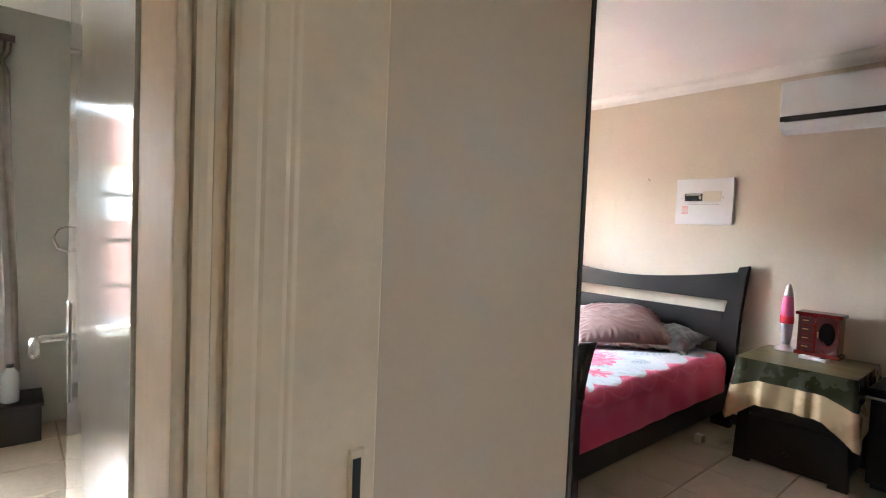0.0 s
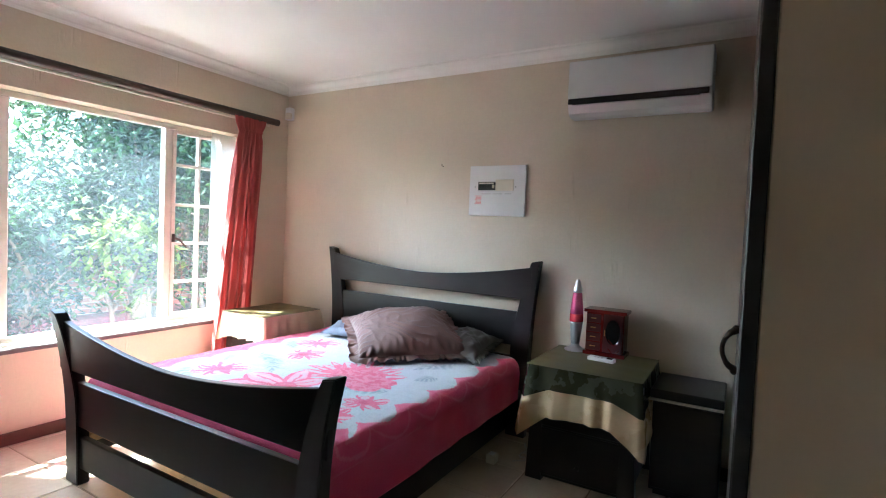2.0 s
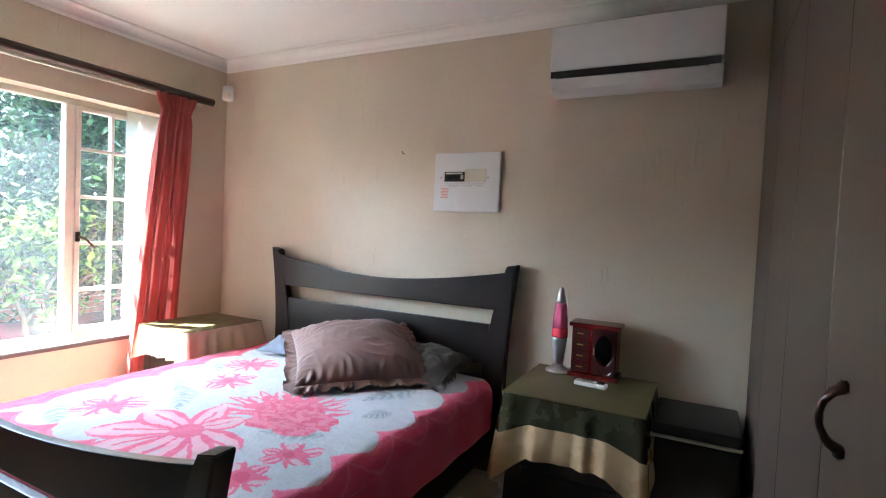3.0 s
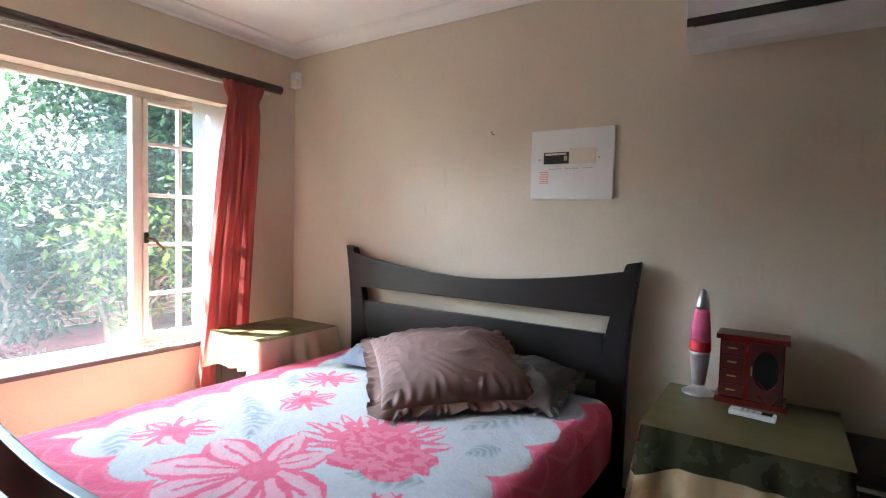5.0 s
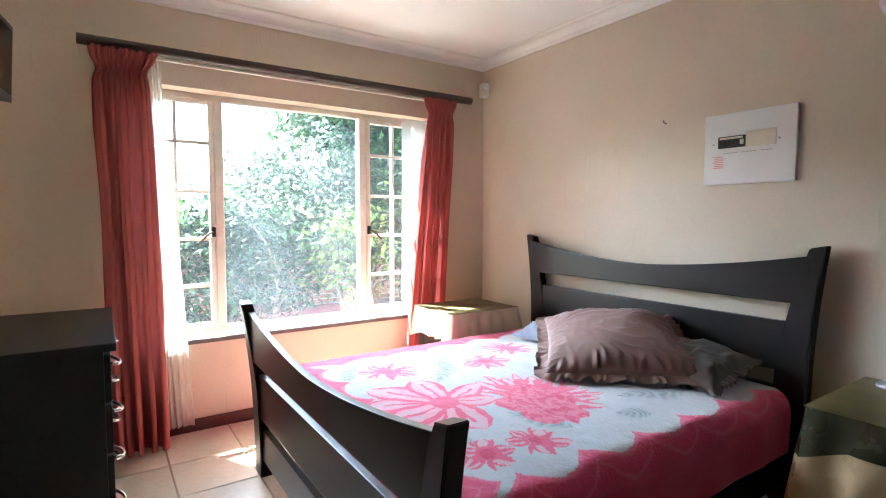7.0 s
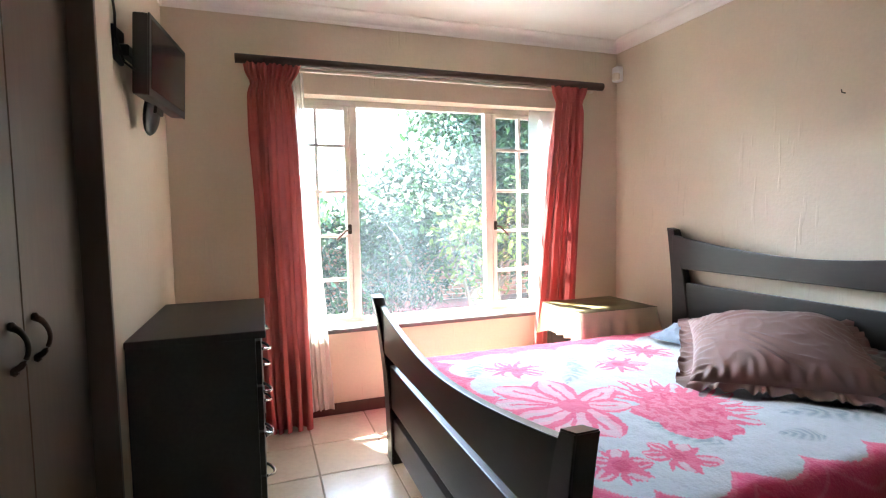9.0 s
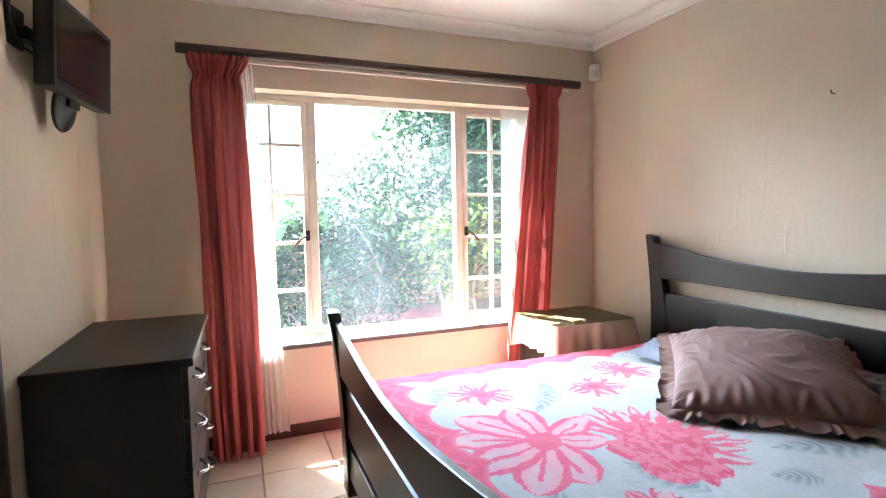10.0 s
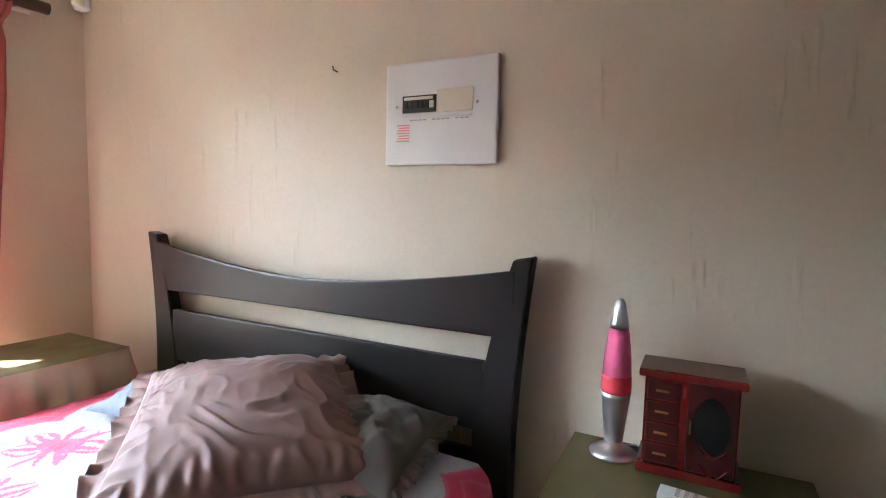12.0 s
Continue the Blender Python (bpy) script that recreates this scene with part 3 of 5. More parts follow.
def fold(p, lo, hi, r):
    """Place and drop of a cloth that is p along, folded down past lo and hi."""
    if p < lo + r:
        a = lo + r - p
        return (lo + r - r * math.sin(a / r), r * (1 - math.cos(a / r))) if a < r * math.pi / 2 else (lo, r + a - r * math.pi / 2)
    if p > hi - r:
        a = p - hi + r
        return (hi - r + r * math.sin(a / r), r * (1 - math.cos(a / r))) if a < r * math.pi / 2 else (hi, r + a - r * math.pi / 2)
    return p, 0.0


def petal(p, c, tip, half):
    """How far p lies along (0 to 1) and off the middle (0 to 1) of a petal from c to tip, or None."""
    dx, dy = tip[0] - c[0], tip[1] - c[1]
    ln = math.hypot(dx, dy)
    u = ((p[0] - c[0]) * dx + (p[1] - c[1]) * dy) / (ln * ln)
    if not 0 < u < 1:
        return None
    v = abs((p[0] - c[0]) * dy - (p[1] - c[1]) * dx) / ln
    w = half * math.sin(math.pi * u ** 1.35) ** 0.62 + 0.002
    return (u, v / w) if v < w else None


LILY, PEONY = (2.427, 1.874), (2.713, 1.688)
LILY_PETALS = [((2.130, 1.990), 0.081), ((2.234, 2.147), 0.072), ((2.453, 2.157), 0.078), ((2.651, 1.959), 0.058), ((2.599, 1.792), 0.065), ((2.401, 1.605), 0.075), ((2.224, 1.605), 0.078), ((2.119, 1.782), 0.081)]
PEONY_PETALS = [((PEONY[0] + r * math.cos(a), PEONY[1] + r * math.sin(a)), w) for r, a, w in
                ((0.29, 2.00, 0.024), (0.31, 1.78, 0.028), (0.35, 1.52, 0.022), (0.30, 1.34, 0.026), (0.34, 1.12, 0.024), (0.30, 0.90, 0.028), (0.34, 0.68, 0.022),
                 (0.31, 0.46, 0.026), (0.32, 0.22, 0.024), (0.28, 0.0, 0.028), (0.30, -0.22, 0.024), (0.25, -0.44, 0.030), (0.24, -0.75, 0.034))]
SMALL = [((2.416, 2.334), 0.135, 0.3), ((2.890, 2.215), 0.120, 0.9), ((3.141, 2.360), 0.135, 0.1), ((2.479, 1.454), 0.098, 0.5), ((2.286, 1.464), 0.092, 1.1), ((3.484, 1.855), 0.12, 0.2)]
LEAVES = [((2.526, 2.084), (2.713, 2.272), 0.060), ((2.192, 2.293), (2.338, 2.501), 0.060), ((2.630, 2.188), (2.776, 2.439), 0.051), ((3.016, 1.563), (3.297, 1.459), 0.075), ((2.547, 1.667), (2.651, 1.459), 0.054),
          ((2.984, 1.834), (3.172, 2.084), 0.060), ((2.213, 1.688), (2.297, 1.542), 0.045), ((2.859, 1.459), (2.984, 1.397), 0.045), ((2.963, 2.397), (3.088, 2.522), 0.048), ((2.526, 2.439), (2.651, 2.543), 0.042)]


def blanket_colour(x, y):
    x0, y0 = x, y
    x, y = x + 0.014 * wob(x0, y0, 21, 7) + 0.006 * wob(x0, y0, 22, 22), y + 0.014 * wob(x0, y0, 23, 7) + 0.006 * wob(x0, y0, 24, 22)
    n1, n2 = wob(x, y, 3, 16), wob(x, y, 7, 60)
    rose, soft = PINK * 0.88 + PALE * 0.12, PALE * 0.55 + SNOW * 0.45
    near = y - 1.345 + 0.075 * abs(math.sin((x - 2.544) * math.pi / 0.255)) ** 0.75
    far = 2.550 - y + 0.060 * abs(math.sin((x - 2.297) * math.pi / 0.238)) ** 0.75
    foot = x - 2.225 + 0.075 * abs(math.sin((y - 1.33) * math.pi / 0.24)) ** 0.75
    d = min(near, far, foot)
    if d < 0:
        if -0.016 < d:
            return PINK * 0.75 + PALE * 0.25
        if -0.075 < d < -0.062:
            return PALE * 0.22 + PINK * 0.78
        t = min(1, max(0, (-d - 0.05) / 0.12 + 0.35 * n1))
        return PINK * (1 - 0.55 * t) + DEEP * 0.55 * t
    p = (x, y)
    out = SNOW * (1 - 0.05 * abs(n2))
    for a, b, half in LEAVES:
        q = petal(p, a, b, half)
        if q:
            k = (1 - q[1] ** 2) * (0.60 + 0.40 * math.sin(q[0] * 40 + q[1] * 6 + 4 * n1))
            out = out + (BLUE - out) * max(0, min(1, k))
    for c, reach, turn in SMALL:
        dx, dy = x - c[0], y - c[1]
        r = math.hypot(dx, dy)
        if r > reach * 1.2:
            continue
        for i in range(5):
            a = turn + i * 1.257 + 0.2 * math.sin(i * 2.3)
            ln = reach * (0.85 + 0.3 * math.sin(i * 1.9 + turn) ** 2)
            q = petal(p, c, (c[0] + ln * math.cos(a), c[1] + ln * math.sin(a)), reach * 0.30)
            if q:
                out = rose if q[1] > 0.62 + 0.2 * n1 or q[0] < 0.42 + 0.2 * n1 else soft
        for i in range(7):                          # thin spiky filaments
            a = turn + 0.5 + i * 0.9
            q = petal(p, c, (c[0] + reach * math.cos(a), c[1] + reach * math.sin(a)), reach * 0.07)
            if q:
                out = rose
        if r < reach * (0.24 + 0.10 * n1):
            out = PINK * 0.7 + DEEP * 0.3
    if math.hypot(x - PEONY[0], y - PEONY[1]) < 0.42:
        for tip, half in PEONY_PETALS:
            q = petal(p, PEONY, tip, half)
            if q:
                out = rose if q[1] > 0.45 + 0.5 * n1 or q[0] < 0.62 + 0.3 * n1 else soft * 0.6 + SNOW * 0.4
        e = math.hypot((x - 2.705) / 0.150, (y - 1.688) / 0.200)
        lump = 0.92 + 0.30 * n1 + 0.25 * wob(x, y, 31, 9)
        if e < lump:
            veins = wob(x * 1.3, y, 11, 28) + 0.5 * n2
            out = PINK * 0.8 + DEEP * 0.2 if veins > 0.02 else rose * 0.72 + PALE * 0.28
    if math.hypot(x - LILY[0], y - LILY[1]) < 0.36:
        for tip, half in LILY_PETALS:
            q = petal(p, LILY, tip, half)
            if q:
                u, v = q
                rim, mid = v > 0.66 + 0.16 * n1, v < 0.10 and u < 0.75
                out = rose if rim or mid or u < 0.20 else (PALE * 0.85 + SNOW * 0.15 if v > 0.40 or u < 0.45 + 0.3 * n1 else soft)
    return out * (1 + 0.05 * n2)


def blanket():
    over = 0.30
    nx, ny = 330, 370
    u0, u1, v0, v1 = CX0 - 0.14, CX1 - CR, CY0 - over + 0.04, CY1 + over - 0.04
    bm = bmesh.new()
    lay = bm.loops.layers.color.new("print")
    grid, cols = [], []
    for i in range(nx + 1):
        row, crow = [], []
        for j in range(ny + 1):
            p, q = u0 + (u1 - u0) * i / nx, v0 + (v1 - v0) * j / ny
            x, dx = fold(p, CX0, CX1 + 1, CR)
            y, dy = fold(q, CY0, CY1, CR)
            drop = max(dx, dy) if min(dx, dy) < CR * 0.4 else max(dx, dy) + 0.25 * min(dx, dy)
            flat = 1.0 if drop < 0.01 else 0.5
            z = CZ - drop + 0.014 * math.sin(math.pi * min(1, max(0, (q - CY0) / (CY1 - CY0)))) * flat
            z += flat * (0.006 * wob(x, y, 0, 5) + 0.003 * wob(x, y, 2, 17)) + 0.0016 * wob(x, y, 4, 90)
            ripple = 0.010 * wob(x, z, 9, 6) if dy > CR else 0
            y += -ripple if q > (CY0 + CY1) / 2 else ripple
            row.append(bm.verts.new((x, y, max(z, 0.262))))
            crow.append((*np.clip(blanket_colour(p, q), 0, 1), 1))
        grid.append(row)
        cols.append(crow)
    for i in range(nx):
        for j in range(ny):
            f = bm.faces.new((grid[i][j], grid[i + 1][j], grid[i + 1][j + 1], grid[i][j + 1]))
            for lp, (a, b) in zip(f.loops, ((i, j), (i + 1, j), (i + 1, j + 1), (i, j + 1))):
                # stored as display values, so that the material reads the true ones
                lp[lay] = [1.055 * max(c, 0.0031308) ** (1 / 2.4) - 0.055 for c in cols[a][b][:3]] + [1]
    return bm


tagged(link_mesh("blanket", blanket(), BLANKET, True), "pink and white floral fleece blanket spread over the bed", "blanket")


def pillow(name, centre, sx, sy, sz, turn, tilt, lean, mat, label, ruffle=0.0, seed=0):
    """A soft pillow with creases; ruffle: the width of a gathered frill round it."""
    ob = thing(name, label, "pillow", "pillows on the bed")
    m = Matrix.Translation(centre) @ Matrix.Rotation(radians(turn), 4, "Z") @ Matrix.Rotation(radians(tilt), 4, "Y") @ Matrix.Rotation(radians(lean), 4, "X")

    def point(u, v, s):
        a, b = 2 * u - 1, 2 * v - 1
        puff = max(0, (1 - abs(a) ** 2.6)) ** 0.62 * max(0, (1 - abs(b) ** 2.6)) ** 0.62
        x, y = a * sx * (1 - 0.07 * (1 - b * b) * abs(a)), b * sy * (1 - 0.07 * (1 - a * a) * abs(b))
        wr = 0.014 * wob(x * 1.2 + seed, y * 0.7 + x, s, 6) + 0.007 * wob(x + 2 * y, y - x, seed + s, 13)
        along = 0.8 * x + 1.0 * y + 0.10 * wob(x, y, seed, 5)
        across = x - 0.9 * y + 0.05 * wob(x, y, seed + 3, 7)
        ridge = 0.015 * max(0, 1 - 3.2 * abs(wob(across * 5.5, along * 1.5, seed + 5, 1))) + 0.006 * max(0, 1 - 3 * abs(wob(across * 12, along * 4, seed + 9, 1)))
        z = s * puff * sz + (wr + ridge) * min(1, puff * 2.0) * (1 if s > 0 else 0.3)
        return m @ Vector((x, y, z))
    bm = sheet(lambda u, v: point(u, v, 1), 110, 110)
    lower = sheet(lambda u, v: point(u, v, -0.55), 24, 24)
    me = bpy.data.meshes.new("tmp")
    lower.to_mesh(me)
    lower.free()
    bm.from_mesh(me)
    bpy.data.meshes.remove(me)
    part("cover", bm, mat, ob, smooth=True)
    if ruffle:
        def rim(t):
            k = (t * 4) % 4
            e = int(k)
            f = k - e
            a, b = ((-1 + 2 * f, -1), (1, -1 + 2 * f), (1 - 2 * f, 1), (-1, 1 - 2 * f))[e]
            return a, b

        def frill(u, v):
            a, b = rim(u)
            x, y = a * sx * (1 - 0.07 * (1 - b * b) * abs(a)), b * sy * (1 - 0.07 * (1 - a * a) * abs(b))
            ln = math.hypot(a, b)
            g = ruffle * v * (0.8 + 0.35 * wob(u * 30, seed, 0, 1.3))
            wave = (0.007 * math.sin(u * 330 + 3 * wob(u * 40, 1, seed, 1)) + 0.016 * wob(u * 45, seed, v, 1)) * v
            return m @ Vector((x + a / ln * g, y + b / ln * g, wave - 0.010 * v))
        part("frill", sheet(frill, 640, 4), mat, ob, "gathered frill", True)
    return ob


def cushion(name, corners, swell, mat, label, ruffle, seed):
    """A soft pillow laid over four corners (front left, front right, back right, back left), pulled into creases, with a gathered frill."""
    ob = thing(name, label, "pillow", "pillows on the bed")
    fl, fr, br, bl = (Vector(c) for c in corners)
    up = ((fr - fl).cross(bl - fl)).normalized()

    def base(u, v):
        return (fl * (1 - u) + fr * u) * (1 - v) + (bl * (1 - u) + br * u) * v

    def point(u, v, s):
        a, b = 2 * u - 1, 2 * v - 1
        puff = max(0, 1 - abs(a) ** 2.4) ** 0.55 * max(0, 1 - abs(b) ** 2.4) ** 0.55
        u2, v2 = 0.5 + a * 0.5 * (1 - 0.06 * (1 - b * b)), 0.5 + b * 0.5 * (1 - 0.06 * (1 - a * a))
        p = base(u2, v2)
        soft = 0.030 * wob(u * 2.6, v * 2.2, seed, 1)
        du, dv = 0.20 * wob(u * 2.6, v * 2.6, seed + 2, 1), 0.20 * wob(u * 2.6, v * 2.6, seed + 6, 1)
        pull = math.atan2(v - 0.45 + dv, u - 0.05 + du)
        away = math.hypot(v - 0.45 + dv, u - 0.05 + du)
        patch = max(0, min(1, 0.55 + 1.6 * wob(u * 3.2, v * 3.2, seed + 8, 1)))
        fold_a = 0.012 * patch * max(0, 1 - 2.4 * abs(wob(pull * 4.2, away * 3.0, seed + 5, 1)))
        fold_b = 0.005 * (1.2 - patch) * max(0, 1 - 2.4 * abs(wob(u * 9 + v * 3, v * 6 - u * 4, seed + 9, 1)))
        edge = max(abs(a), abs(b))
        gather = 0.008 * math.sin((u if abs(b) > abs(a) else v) * 85 + 3 * wob(u * 9, v * 9, seed, 1)) * max(0, (edge - 0.72) / 0.28) * (1 - max(0, (edge - 0.95) / 0.05))
        h = s * puff * swell + (soft + fold_a + fold_b) * min(1, puff * 1.8) * (1 if s > 0 else 0.2) + (gather if s > 0 else 0)
        return p + up * h
    bm = sheet(lambda u, v: point(u, v, 1), 150, 150)
    lower = sheet(lambda u, v: point(u, v, -0.35), 24, 24)
    me = bpy.data.meshes.new("tmp")
    lower.to_mesh(me)
    lower.free()
    bm.from_mesh(me)
    bpy.data.meshes.remove(me)
    part("cover", bm, mat, ob, smooth=True)

    def frill(t, w):
        k = (t * 4) % 4
        e = min(3, int(k))
        f = k - e
        u, v = ((f, 0), (1, f), (1 - f, 1), (0, 1 - f))[e]
        p = point(u, v, 1)
        mid = base(0.5, 0.5)
        out = (p - mid).normalized()
        flat = ((-up).cross((fr - fl, br - fr, bl - br, fl - bl)[e])).normalized()
        out = (flat * -1 if flat.dot(out) < 0 else flat) * 0.75 + out * 0.45
        g = ruffle * w * (0.85 + 0.4 * wob(t * 36, seed, 0, 1))
        wave = (0.006 * math.sin(t * 330 + 9 * wob(t * 34, 1, seed, 1)) + 0.026 * wob(t * 52, seed, w, 1)) * w ** 0.7
        q = p + out * g + up * (wave - 0.006 * w)
        return Vector((min(q.x, 3.752), q.y, max(q.z, 0.536)))
    part("frill", sheet(frill, 760, 5), mat, ob, "gathered frill", True)
    return ob


pillow("pillow", (3.53, 1.63, 0.568), 0.20, 0.25, 0.070, 4, -8, 0, GREYPILLOW, "dark grey satin pillow under the mauve one", 0.05, 3)
pillow("pillow", (3.50, 2.26, 0.568), 0.19, 0.26, 0.055, 4, -6, 0, BLUEPILLOW, "blue-grey cotton pillow under the mauve one", 0.0, 8)
cushion("pillow", ((2.920, 1.855, 0.556), (3.425, 1.405, 0.556), (3.69, 1.810, 0.720), (3.44, 2.38, 0.645)), 0.112, PILLOW, "crumpled mauve-brown satin pillow with a frilled edge", 0.055, 1)


# ---- bedside tables ----
def bedside_table(x0, x1, y0, y1, top, front, label):
    """A small black table cabinet; front: along -x or -y."""
    ob = thing("bedside_table", label, "bedside table", "bedside tables")
    part("tabletop", box(x0 - 0.01, x1, y0 - 0.01, y1 + 0.01, top - 0.03, top, 0.004), BLACKWOOD, ob)
    part("body", box(x0 + 0.015, x1 - 0.01, y0 + 0.02, y1 - 0.02, 0.02, top - 0.031, 0.003), BLACKWOOD, ob)
    for i in range(2):
        z0 = 0.04 + i * (top - 0.09) / 2
        d = part("drawer_front", box(x0 + 0.002, x0 + 0.0145, y0 + 0.03, y1 - 0.03, z0, z0 + (top - 0.09) / 2 - 0.012, 0.003), BLACKWOOD, ob)
        part("knob", lathe([(0.006, 0), (0.007, 0.012), (0.013, 0.018), (0.010, 0.026)], 12), BLACKWOOD, d).matrix_basis = pose(x0 + 0.002, (y0 + y1) / 2, z0 + 0.08, 0, -90, 0)
    for ya, s in ((y0, 1), (y1, -1)):
        for xa, xs in ((x0, 1), (x1, -1)):
            pts = [(ya - s * 0.012, 0.004), (ya + s * 0.075, 0.004), (ya + s * 0.070, 0.03), (ya + s * 0.06, top - 0.033), (ya + s * 0.015, top - 0.033)]
            part("leg", slab(pts, xs * 0.05, "x", xa, 0.003), BLACKWOOD, ob)
    return ob


NX0, NX1, NY0, NY1, NZ = 3.285, 3.80, 0.485, 1.005, 0.595
bedside_table(NX0, NX1, NY0, NY1, NZ, "-x", "black wooden bedside table under an olive satin cloth")
MX0, MX1, MY0, MY1, MZ = 3.13, 3.62, 2.835, 3.24, 0.625
bedside_table(MX0, MX1, MY0, MY1, MZ, "-x", "black wooden bedside table under a pale satin cloth beside the window")


def tablecloth(x0, x1, y0, y1, top, hang, mats, label, diamond, seed):
    """A cloth laid over a table: a flat top, a fold band and a hanging border with pointed corners."""
    ob = thing("tablecloth", label, "tablecloth", "satin tablecloths")
    e = 0.012

    def border(t, v):
        """Round the edge of the table, v down the hang."""
        k = (t * 4) % 4
        s = min(3, int(k))
        f = k - s
        corners = [(x0, y1), (x0, y0), (x1, y0), (x1, y1)]
        a, b = corners[s], corners[(s + 1) % 4]
        x, y = a[0] + (b[0] - a[0]) * f, a[1] + (b[1] - a[1]) * f
        n = ((-1, 0), (0, -1), (1, 0), (0, 1))[s]
        near = min(f, 1 - f)
        c = max(0, 1 - near / 0.20)
        depth = hang * (1 + diamond * c)
        pleat = (0.009 * math.sin(t * 128 + seed) * (0.5 + wob(t * 9, seed, 1, 1)) + 0.022 * wob(t * 30, seed, 0.4 * v, 1)) * 1.5 * v ** 0.6
        spread = 0.020 + 0.022 * v + pleat + 0.02 * c * v
        ox, oy = n[0] * spread, n[1] * spread
        other = ((0, 1), (-1, 0), (0, -1), (1, 0))[s] if f < 0.5 else ((0, -1), (1, 0), (0, 1), (-1, 0))[s]
        ox += other[0] * c * (0.012 + 0.028 * v)
        oy += other[1] * c * (0.012 + 0.028 * v)
        return Vector((min(x + ox, HX - 0.012), min(max(y + oy, 0.10), WY - 0.02), top + 0.006 - depth * v))
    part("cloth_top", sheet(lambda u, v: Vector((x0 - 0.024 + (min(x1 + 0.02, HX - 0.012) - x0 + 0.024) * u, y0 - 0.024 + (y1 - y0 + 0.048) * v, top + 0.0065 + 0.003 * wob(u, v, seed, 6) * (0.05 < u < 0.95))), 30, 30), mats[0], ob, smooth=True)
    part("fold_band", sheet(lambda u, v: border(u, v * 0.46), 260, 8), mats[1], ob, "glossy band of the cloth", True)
    part("border", sheet(lambda u, v: border(u, 0.46 + 0.54 * v), 260, 10), mats[2], ob, "shiny pale satin border", True)
    return ob


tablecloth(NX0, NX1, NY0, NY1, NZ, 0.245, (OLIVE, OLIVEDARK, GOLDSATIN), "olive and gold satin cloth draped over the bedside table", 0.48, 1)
# ivory on band and border also carries the sunlight on the hanging sides
cl2 = tablecloth(MX0, MX1, MY0, MY1, MZ, 0.165, (OLIVE, IVORY, IVORY), "olive and ivory satin cloth by the window, its sides paled for sunlight", 0.25, 4)


# ---- things on the bedside table ----
LX, LY, LZ = 3.735, 0.912, NZ + 0.0085
lava = thing("lava_lamp", "silver lava lamp with pink liquid on the bedside table", "lamp")
part("base", lathe([(0.060, 0.0), (0.060, 0.006), (0.045, 0.014), (0.026, 0.026), (0.023, 0.036)], 32, (LX, LY, LZ)), SILVER, lava, "silver flared foot", True)
part("cone", lathe([(0.023, 0.036), (0.026, 0.06), (0.036, 0.155), (0.039, 0.168)], 32, (LX, LY, LZ)), SILVER, lava, "silver lower cone", True)
part("wax", lathe([(0.037, 0.168), (0.0385, 0.178), (0.0375, 0.205), (0.0370, 0.213)], 32, (LX, LY, LZ)), REDWAX, lava, "coral wax", True)
part("bottle", lathe([(0.0368, 0.2135), (0.034, 0.26), (0.027, 0.32), (0.0235, 0.338)], 32, (LX, LY, LZ)), PINKLIQUID, lava, "pink liquid in glass", True)
part("cap", lathe([(0.025, 0.336), (0.0235, 0.35), (0.012, 0.405), (0.006, 0.412)], 32, (LX, LY, LZ)), SILVER, lava, "silver pointed cap", True)
lc = thing("cable", "thin grey lamp cable lying on the cloth", "cable")
part("wire", tube([(LX + 0.05, LY - 0.02, LZ + 0.004), (LX + 0.07, LY - 0.05, LZ + 0.004), (LX + 0.06, LY - 0.08, LZ + 0.004)], 0.003, 6), CABLE, lc)

jx0, jx1, jy0, jy1, jz = 3.672, 3.800, 0.622, 0.850, NZ + 0.010
jb = thing("jewellery_box", "red-brown wooden jewellery box with small drawers and a glass door", "jewellery box")
part("body", box(jx0 + 0.006, jx1, jy0 + 0.012, jy1 - 0.012, jz + 0.022, jz + 0.238, 0.002), CHERRY, jb)
part("plinth", box(jx0 - 0.006, jx1 + 0.004, jy0, jy1, jz, jz + 0.0215, 0.004, seg=2), CHERRY, jb)
part("lid", box(jx0 - 0.008, jx1 + 0.004, jy0 - 0.002, jy1 + 0.002, jz + 0.2385, jz + 0.258, 0.006, seg=2), CHERRY, jb)
part("divider", box(jx0 + 0.000, jx0 + 0.0055, 0.745, 0.753, jz + 0.022, jz + 0.238), CHERRY, jb)
for i in range(4):
    z = jz + 0.028 + i * 0.052
    d = part("drawer", box(jx0 - 0.001, jx0 + 0.0055, 0.757, jy1 - 0.018, z, z + 0.046, 0.002), CHERRYDARK, jb)
    part("pull", box(jx0 - 0.007, jx0 - 0.0015, 0.782, 0.812, z + 0.022, z + 0.027, 0.001), BRASS, d, "tiny brass pull")
dr = part("door", box(jx0 - 0.001, jx0 + 0.0055, jy0 + 0.016, 0.742, jz + 0.024, jz + 0.236, 0.002), CHERRYDARK, jb)
oct_pts = [(0.690 + 0.036 * math.cos(a) * (1.1 if abs(math.cos(a)) > 0.5 else 1), jz + 0.140 + 0.070 * math.sin(a)) for a in [i * math.pi / 8 for i in range(16)]]
part("glass", slab(oct_pts, -0.002, "x", jx0 - 0.0012), SCREEN, dr, "dark glass pane")
for dz in (0.035, 0.085):
    part("carving", tube([(jx0 - 0.004, 0.652 + 0.06 * t, jz + dz + 0.016 * math.sin(t * math.pi * 1.5 + 2.5)) for t in [i / 10 for i in range(11)]], 0.003, 6), CHERRY, dr)
part("pull", box(jx0 - 0.006, jx0 - 0.0015, 0.731, 0.736, jz + 0.115, jz + 0.150, 0.001), BRASS, dr, "tiny brass pull")

